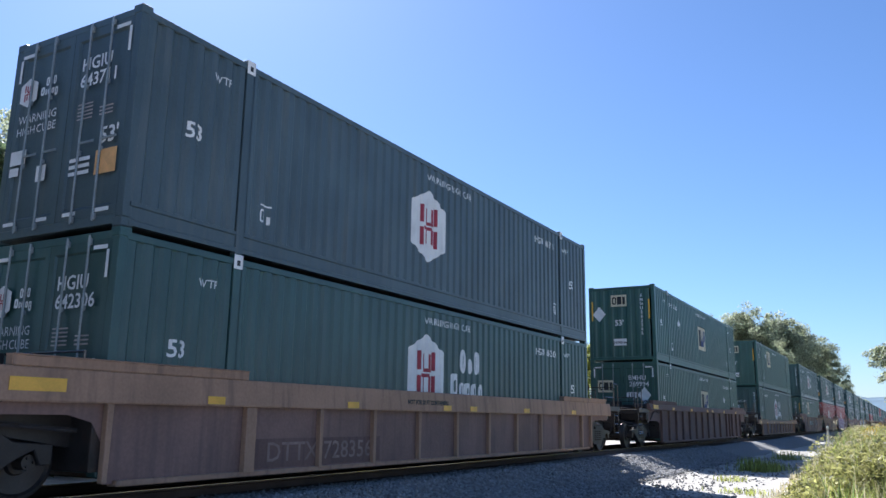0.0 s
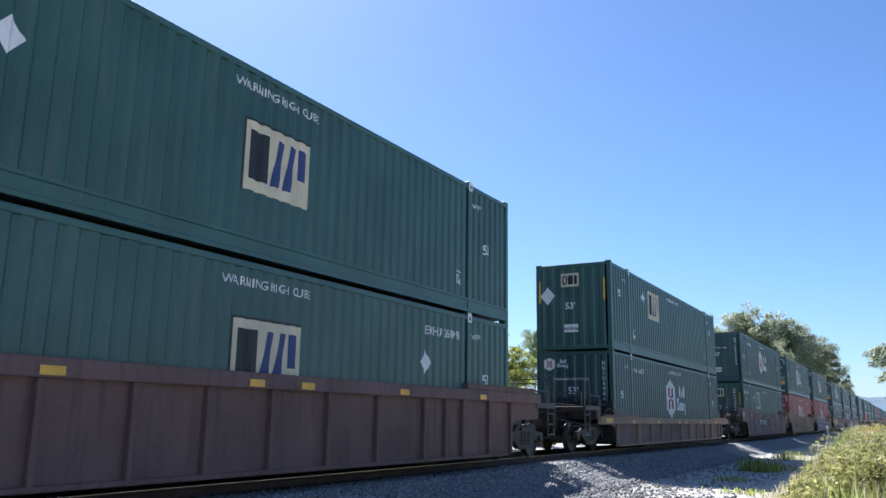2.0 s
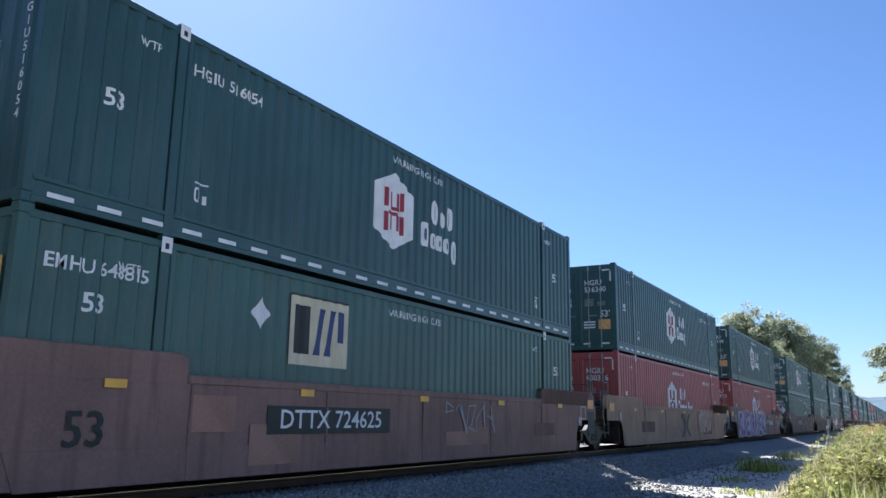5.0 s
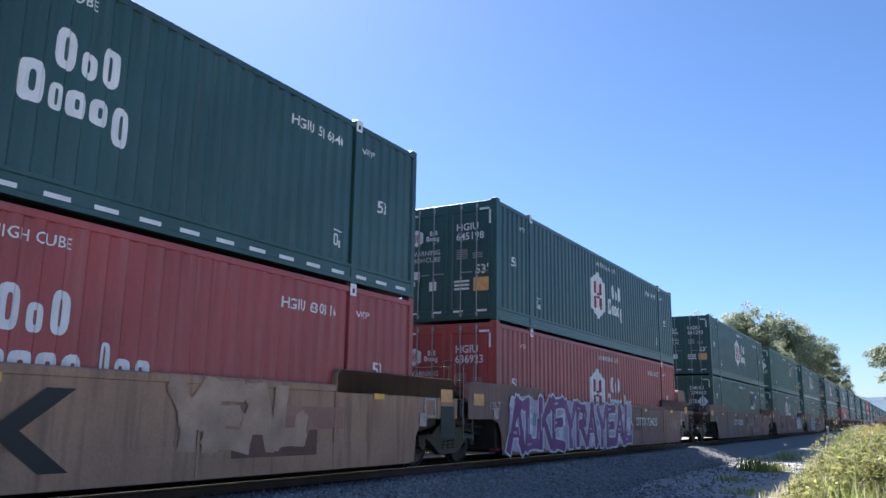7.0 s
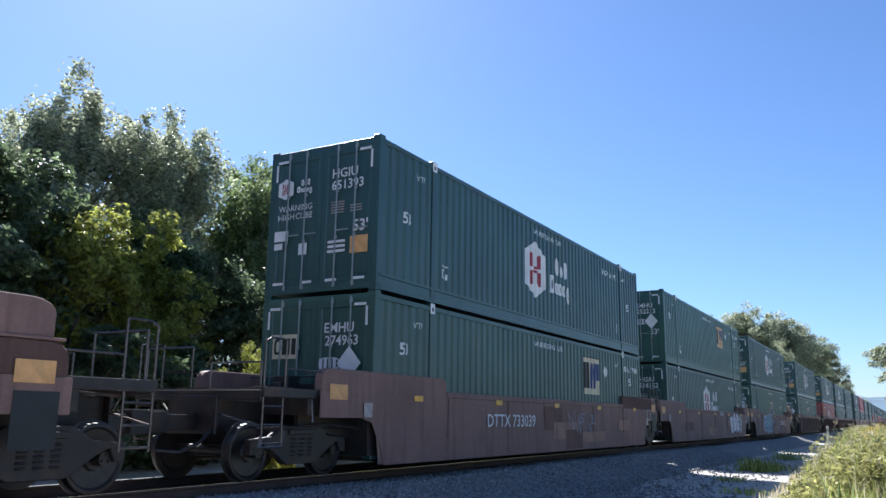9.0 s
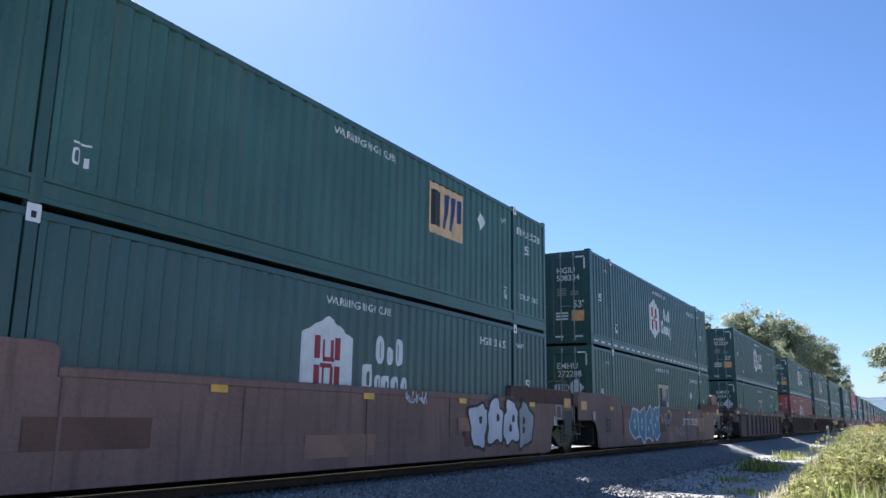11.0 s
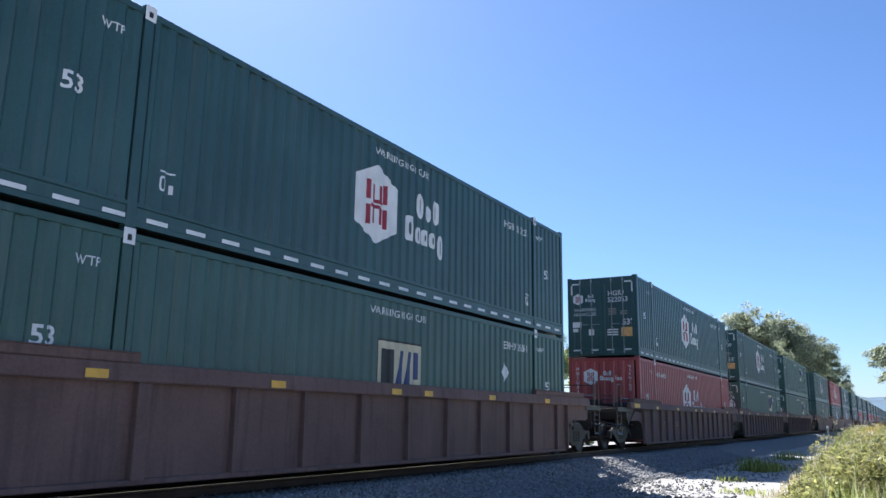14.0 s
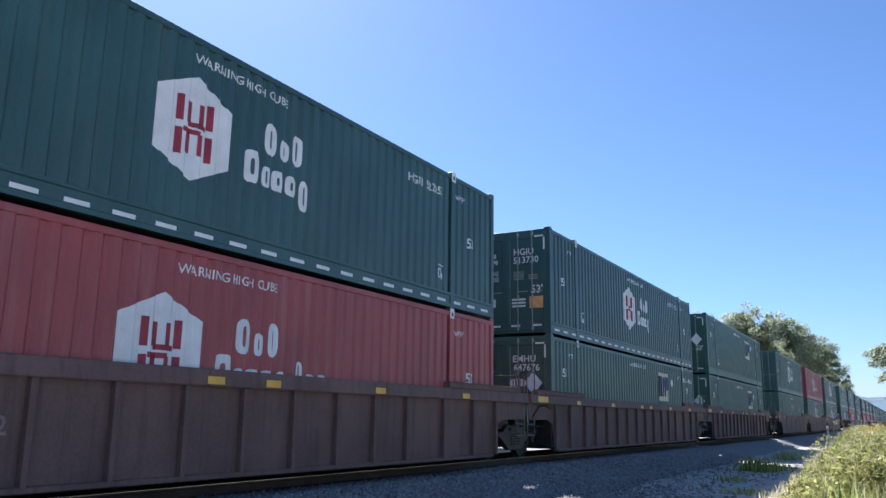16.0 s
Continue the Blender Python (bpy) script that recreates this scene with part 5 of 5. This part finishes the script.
def tree_meshes(seed, height, spread, base, clumps, per, size, leaf, upright=0.0, tall=0.75):
    """A tapered trunk with limbs, and a crown of clumps of leaves with gaps between them."""
    rng = np.random.default_rng(seed)
    rnd = random.Random(seed)
    s = Shape()
    pts = [Vector((0, 0, -0.3))]
    for i in range(1, 7):
        q = pts[-1] + Vector((rnd.uniform(-0.2, 0.2), rnd.uniform(-0.2, 0.2), height * 0.86 / 6))
        pts.append(q)
    rad = lambda h: max(0.02, 0.02 * height * (1 - 0.93 * h))
    for i in range(6):
        taper(s, pts[i], pts[i + 1], rad(i / 6), rad((i + 1) / 6), 8)
    tips = []
    for i in range(16):
        h = rnd.uniform(base, 0.9)
        k = min(5, int(h * 6 / 0.86 * 0.86))
        a = pts[k].lerp(pts[min(6, k + 1)], (h * 6) % 1)
        ang = rnd.uniform(0, 6.28)
        reach = spread * (1 - abs(h - 0.5) * 1.1) * rnd.uniform(0.6, 1.0)
        e = a + Vector((math.cos(ang) * reach, math.sin(ang) * reach, reach * rnd.uniform(0.25, 0.8 + upright)))
        m = a.lerp(e, 0.5) + Vector((0, 0, -0.1 * reach))
        taper(s, a, m, rad(h) * 0.55, rad(h) * 0.35, 5)
        taper(s, m, e, rad(h) * 0.35, 0.015, 5)
        tips += [m, e, m.lerp(e, 0.5)]
    wood = s.mesh("trunk", BARK)
    cs, rs = [], []
    tips.append(pts[-1])
    while len(cs) < clumps:
        t = rnd.choice(tips)
        off = Vector((rnd.gauss(0, 0.2 * spread), rnd.gauss(0, 0.2 * spread), rnd.gauss(0, 0.07 * height)))
        q = t + off
        if q.z < height * base * 0.8 or q.z > height:
            continue
        lim = spread * (0.35 + 0.75 * math.sin(math.pi * min(1, max(0, (q.z / height - base * 0.7) / (1.02 - base * 0.7)))) ** 0.7)
        if math.hypot(q.x, q.y) > lim:
            continue
        cs.append(tuple(q))
        rs.append(rnd.uniform(0.24, 0.55) * spread / 3.2)
    for i in range(clumps // 6):
        h = rnd.uniform(0.6, 0.9)
        r = spread * 0.5 * (1.0 - h) / 0.3
        ang = rnd.uniform(0, 6.28)
        cs.append((pts[-1].x * h + 0.6 * r * math.cos(ang) * rnd.random(), pts[-1].y * h + 0.6 * r * math.sin(ang) * rnd.random(), h * height))
        rs.append(rnd.uniform(0.12, 0.24) * spread / 3.2)
    c = np.array(cs)
    near = (np.linalg.norm(c[:, None] - c[None], axis=2) < 0.32 * spread).sum(1)
    c, r = c[near > 5], np.array(rs)[near > 5]
    v, f = leaf_cloud(rng, c, r, per, size, True, tall)
    v[:, 2] *= height / v[:, 2].max()
    return wood, raw_mesh("crown", v, f, leaf)


def taper(s, a, b, ra, rb, sides):
    q = (b - a).to_track_quat("Z", "Y").to_matrix()
    k = len(s.v)
    for p, r in ((a, ra), (b, rb)):
        for i in range(sides):
            w = 2 * math.pi * i / sides
            s.v.append(tuple(p + q @ Vector((r * math.cos(w), r * math.sin(w), 0))))
    s.f += [(k + i, k + (i + 1) % sides, k + sides + (i + 1) % sides, k + sides + i) for i in range(sides)]


# seed, height, crown spread, crown base, clumps, leaves a clump, leaf size, leaf, upright
KINDS = {
    "tall": tree_meshes(1, 12.0, 2.7, 0.2, 420, 62, 0.08, LEAF[3], 1.1, 1.5),
    "broad": tree_meshes(2, 10.0, 3.4, 0.15, 360, 75, 0.082, LEAF[0], 0.4, 1.0),
    "dark": tree_meshes(3, 9.0, 3.2, 0.10, 300, 75, 0.10, LEAF[1]),
    "bright": tree_meshes(4, 6.0, 2.4, 0.08, 260, 100, 0.065, LEAF[2]),
    "shrub": tree_meshes(5, 3.2, 1.8, 0.02, 130, 60, 0.075, LEAF[1]),
    "far": tree_meshes(6, 12.0, 5.0, 0.10, 640, 100, 0.115, LEAF[3]),
}
TREE_WORDS = {"tall": "tall slender olive-green tree with feathery crown", "broad": "broad green leafy tree", "dark": "dense dark green leafy tree", "bright": "small yellow-green leafy tree lit by sun",
              "shrub": "dense dark green undergrowth shrub", "far": "large round olive-green leafy tree"}


def plant(kind, x, y, height, turn=0.0, wide=1.0):
    wood, crown = KINDS[kind]
    tall = {"tall": 12.0, "broad": 10.0, "dark": 9.0, "bright": 6.0, "shrub": 3.2, "far": 12.0}[kind]
    t = new("shrub" if kind == "shrub" else "tree")
    part("trunk", wood, t, label="brown tapered trunk and limbs")
    part("crown", crown, t, label="crown of small leaves")
    k = height / tall
    t.matrix_world = pose(x, y, ground_height(x, y), 0, 0, turn) @ Matrix.Diagonal((k * wide, k * wide, k, 1))
    where = "behind the railway track" if x < TRACK_X else "beside the railway track"
    tagged(t, f"{TREE_WORDS[kind]} {where}", "shrub" if kind == "shrub" else "tree", "trees along the railway")
    return t


for kind, x, y, h, a, wd in [
    # wood close behind the track
    ("tall", -24.0, 15.2, 13.3, 10, 1.0), ("tall", -24.5, 17.2, 13.0, 80, 1.0), ("tall", -23.5, 12.8, 11.2, 200, 1.0), ("tall", -25.5, 14.0, 12.2, 255, 0.8), ("tall", -24.8, 18.4, 11.6, 20, 0.7), ("tall", -23.0, 10.6, 10.3, 95, 0.9), ("tall", -25, 19.4, 13.6, 150, 1.0), ("tall", -25.5, 21.0, 13.2, 300, 0.9),
    ("broad", -24.5, 23.9, 12.2, 40, 0.85), ("broad", -25.5, 26.2, 13.7, 120, 0.8), ("broad", -26.5, 29.0, 14.2, 220, 0.75), ("dark", -21.5, 10.0, 9.5, 0, 1.1), ("dark", -22.5, 16.0, 8.5, 90, 1.1),
    ("bright", -19.7, 12.7, 7.7, 30, 0.95), ("bright", -20.3, 15.0, 7.1, 190, 0.85), ("dark", -20.0, 18.6, 7.0, 33, 1.0), ("dark", -21.0, 22.0, 7.6, 140, 1.0), ("dark", -22.5, 25.5, 8.6, 250, 1.0),
    ("dark", -23.5, 29.0, 9.4, 10, 1.0), ("dark", -19.0, 8.0, 7.5, 300, 1.1), ("broad", -24, 8.0, 11.0, 60, 1.0), ("dark", -22, 4.0, 10.0, 160, 1.1), ("broad", -26, 0.0, 12.0, 90, 1.0),
    # Trees at negative y are out of view, added to darken the container ends.
    ("dark", -27, 32, 8.2, 60, 1.0), ("broad", -23, -6, 12.5, 10, 1.1), ("dark", -20, -12, 10.5, 70, 1.2), ("broad", -22, -19, 13.0, 130, 1.1), ("dark", -19.5, -26, 11.0, 200, 1.2), ("broad", -21, -34, 13.0, 250, 1.1), ("dark", -18.5, -43, 11.5, 310, 1.3), ("broad", -19, -54, 13.5, 20, 1.2), ("broad", -16, -68, 13.5, 90, 1.3),
    # a lower, sunlit edge further on
    ("bright", -29, 47, 8.2, 20, 1.2), ("bright", -31, 53, 8.8, 75, 1.2), ("broad", -33, 60, 9.6, 130, 1.1), ("bright", -34, 68, 9.0, 180, 1.2), ("broad", -33, 77, 10.2, 220, 1.1), ("bright", -31, 86, 9.5, 260, 1.2), ("broad", -28, 97, 12.0, 300, 1.1),
    # big trees far down the line
    ("far", -25.0, 118, 17.0, 0, 0.9), ("far", -22.0, 136, 20.5, 60, 0.9), ("far", -20.0, 150, 21.0, 200, 0.85), ("far", -18.5, 170, 20.0, 120, 0.85), ("far", -16.8, 188, 18.6, 240, 0.75),
    ("far", -18.5, 215, 15.5, 20, 0.8), ("far", -18.0, 240, 14.5, 90, 0.8), ("far", -18.5, 275, 13.0, 170, 0.8), ("far", -19, 310, 12.0, 10, 0.9), ("far", -19, 360, 12.0, 80, 0.9), ("far", -19, 420, 12.0, 40, 1.0),
    # beside the path
    ("far", 2.4, 96, 13.5, 150, 1.1), ("far", 9.0, 120, 13.0, 30, 1.0),
]:
    if y < 40:
        plant(kind, x, y + 1.6, 0.975 * h, a, wd)
    else:
        plant(kind, x + 0.008 * y, y, h, a, wd)
rnd = random.Random(21)
for i in range(26):
    plant("shrub", -17.2 - rnd.uniform(0, 1.8), 3 + 1.35 * i, rnd.uniform(2.4, 4.0), rnd.uniform(0, 360), rnd.uniform(1.0, 1.4))
for x, y, h in ((-12.3, 13.5, 3.2), (-12.4, 14.3, 2.8), (-12.5, 12.9, 2.6)):
    t = plant("bright", x, y, h, 40 * x, 0.6)
for i in range(14):
    plant("shrub", -16 - rnd.uniform(0, 6), 42 + 5 * i, rnd.uniform(2.0, 3.5), rnd.uniform(0, 360), 1.2)


def blades(rng, x, y, h, lean, width):
    """Bent blades of three faces, one a place."""
    n = len(x)
    z = np.array([ground_height(a, b) for a, b in zip(x, y)]) - 0.02
    a = rng.random(n) * 6.28
    dx, dy = np.cos(a), np.sin(a)
    wx, wy = -dy * width, dx * width
    root = np.stack([x, y, z], 1)
    bend = lean * rng.uniform(0.2, 1.0, n)
    mid = root + np.stack([dx * bend * h * 0.35, dy * bend * h * 0.35, h * 0.6], 1)
    tip = root + np.stack([dx * bend * h, dy * bend * h, h * (1 - 0.3 * bend)], 1)
    w = np.stack([wx, wy, np.zeros(n)], 1)
    v = np.stack([root - w, root + w, mid + w * 0.8, mid - w * 0.8, tip], 1).reshape(-1, 3)
    i = 5 * np.arange(n)[:, None]
    f = np.concatenate([i + np.array([[0, 1, 2]]), i + np.array([[0, 2, 3]]), i + np.array([[3, 2, 4]])], 1).reshape(-1, 3)
    return v, f, tip


def build_weeds():
    rng = np.random.default_rng(8)

    def field(n, x0, x1, y0, y1, power=1.5):
        y = y0 + (y1 - y0) * rng.random(n) ** power
        x = x0 + (x1 - x0) * rng.random(n)
        return x, y

    def shift(x, y):
        """Lay the field along the bank's edge."""
        return x + np.array([bank_edge(b) for b in y])

    def tallness(x, y):
        d = x - np.array([bank_edge(b) for b in y])
        edge = np.clip((d + 0.35 * np.sin(y * 0.9) + 0.25 * np.sin(y * 2.3)) / 0.8, 0, 1)
        lumps = 0.5 + 0.5 * np.sin(x * 2.1 + 1.3 * np.sin(y * 0.8)) * np.sin(y * 0.9 + 0.7 * np.sin(x * 1.3))
        return (0.25 + 0.75 * edge) * (0.55 + 0.75 * lumps)
    x, y = field(60000, -0.3, 8.0, 10.5, 110, 1.9)
    x = shift(x, y)
    h = tallness(x, y) * rng.uniform(0.4, 1.0, len(x)) * 1.15
    v, f, tip = blades(rng, x, y, h, 0.5, 0.008 + 0.00022 * y)
    tagged(new("weeds", raw_mesh("weeds", v, f, GRASS)), "tall sunlit yellow-green weeds and grass on the bank", "grass", kind="stuff")
    x, y = field(30000, 0.0, 8.0, 10.5, 90, 1.8)
    x = shift(x, y)
    keep = np.sin(x * 2.7 + 2 * np.sin(y * 0.5)) * np.sin(y * 0.7 + x) > 0.1
    x, y = x[keep], y[keep]
    h = tallness(x, y) * rng.uniform(0.5, 1.1, len(x)) * 1.2
    v, f, tip = blades(rng, x, y, h, 0.45, 0.011 + 0.00022 * y)
    tagged(new("green_weeds", raw_mesh("green_weeds", v, f, WEED)), "patches of darker green broad weeds on the bank", "grass", kind="stuff")
    x, y = field(700, 0.2, 7.5, 13, 80, 1.3)
    x = shift(x, y)
    h = tallness(x, y) * 0.8 + rng.uniform(0.3, 0.7, len(x))
    v, f, tip = blades(rng, x, y, h, 0.25, 0.006 + 0.0002 * y)
    tagged(new("tall_stalks", raw_mesh("tall_stalks", v, f, STRAW)), "tall thin dry stalks above the weeds", "grass", kind="stuff")
    v, f = leaf_cloud(rng, tip, np.full(len(tip), 0.07), 14, 0.02)
    tagged(new("seed_heads", raw_mesh("seed_heads", v, f, STRAW)), "pale feathery seed heads on the stalks", "grass", kind="stuff")
    x, y = field(30000, -0.7, 8.0, 10.5, 110, 1.8)
    x = shift(x, y)
    h = tallness(x, y) * rng.uniform(0.5, 1.1, len(x)) + 0.1
    v, f, tip = blades(rng, x, y, h, 0.6, 0.006 + 0.0002 * y)
    tagged(new("dry_grass", raw_mesh("dry_grass", v, f, STRAW)), "dry straw-coloured grass stems among the weeds", "grass", kind="stuff")
    # leafy weeds: small leaf clumps up the stems
    x, y = field(7500, 0.0, 7.5, 11.5, 90, 1.6)
    x = shift(x, y)
    hh = tallness(x, y) * rng.uniform(0.6, 1.05, len(x))
    c = np.concatenate([np.stack([x, y, np.array([ground_height(a, b) for a, b in zip(x, y)]) + hh * k], 1) for k in (0.4, 0.7, 0.98)])
    v, f = leaf_cloud(rng, c, np.full(len(c), 0.17), 24, 0.034)
    tagged(new("leafy_weeds", raw_mesh("leafy_weeds", v, f, WEEDLEAF)), "leafy yellow-green weeds on the bank", "weeds", kind="stuff")
    x, y = field(420, 1.0, 8.0, 20, 80, 1.0)
    x = shift(x, y)
    hh = tallness(x, y) * rng.uniform(0.9, 1.1, len(x))
    c = np.stack([x, y, np.array([ground_height(a, b) for a, b in zip(x, y)]) + hh], 1)
    v, f = leaf_cloud(rng, c, np.full(len(c), 0.13), 40, 0.024)
    tagged(new("goldenrod", raw_mesh("goldenrod", v, f, GOLD)), "golden yellow flower heads of goldenrod", "flowers", kind="stuff")
    # asters along the edge of the weeds
    y = 24 + 34 * rng.random(220)
    x = np.array([bank_edge(b) for b in y]) + rng.normal(0.1, 0.3, 220)
    c = np.stack([x, y, 0.25 + 0.45 * rng.random(220)], 1)
    v, f = leaf_cloud(rng, c, np.full(220, 0.16), 16, 0.02)
    tagged(new("asters", raw_mesh("asters", v, f, ASTER)), "small white aster flowers at the edge of the weeds", "flowers", kind="stuff")
    # sparse tufts on the dirt
    xs, ys, hs = [], [], []
    for cx, cy, r, n, hh in ((-4.4, 28.5, 0.3, 420, 0.55), (-4.0, 29.5, 0.3, 200, 0.3), (-4.3, 23.5, 0.25, 90, 0.2), (-3.3, 19.5, 0.3, 120, 0.2), (-4.6, 38, 0.4, 200, 0.5)):
        xs.append(cx + rng.normal(0, r, n)), ys.append(cy + rng.normal(0, r, n)), hs.append(hh * rng.uniform(0.4, 1.1, n))
    v, f, tip = blades(rng, np.concatenate(xs), np.concatenate(ys), np.concatenate(hs), 0.6, 0.011)
    tagged(new("grass_tufts", raw_mesh("grass_tufts", v, f, GRASS)), "small grass tufts on the dirt beside the ballast", "grass", kind="stuff")


build_weeds()


def build_marker():
    m = new("marker_post")
    part("post", Shape().lathe([(0.0, 0.0), (0.0, 0.055), (1.45, 0.055), (1.48, 0.04), (1.48, 0.0)], 12).mesh("post", POSTWHITE, smooth=False), m)
    part("band", Shape().lathe([(1.22, 0.058), (1.34, 0.058)], 12).mesh("band", GREYTXT), m, label="grey band")
    m.matrix_world = pose(-3.6, 46.2, ground_height(-3.6, 46.2) - 0.05, 0, -90, 0)
    tagged(m, "white weathered plastic marker post standing in weeds", "post")


build_marker()


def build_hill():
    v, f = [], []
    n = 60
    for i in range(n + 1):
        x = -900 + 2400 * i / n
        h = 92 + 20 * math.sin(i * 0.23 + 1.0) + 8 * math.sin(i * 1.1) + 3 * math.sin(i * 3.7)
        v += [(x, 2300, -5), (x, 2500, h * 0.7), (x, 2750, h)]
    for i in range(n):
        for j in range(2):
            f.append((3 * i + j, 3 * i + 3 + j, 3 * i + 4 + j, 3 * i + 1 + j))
    tagged(new("backdrop_hill", raw_mesh("backdrop_hill", v, f, HILL)), "distant wooded hill on the horizon, tinted blue-green for haze", "hill", kind="structure")


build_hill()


# ---- what moves ----
def motions():
    for ob, y, z in MOVERS:
        walk(ob, [(float(t), pose(TRACK_X, y - gone(t), z)) for t in range(17)])
    steps = 480
    for w, dy in SPINS:
        rows = []
        for i in range(steps + 1):
            t = i / 30
            rows.append((t, pose(0, dy, 0.415, math.degrees(gone(t) / 0.41) % 360)))
        walk(w, rows)


motions()
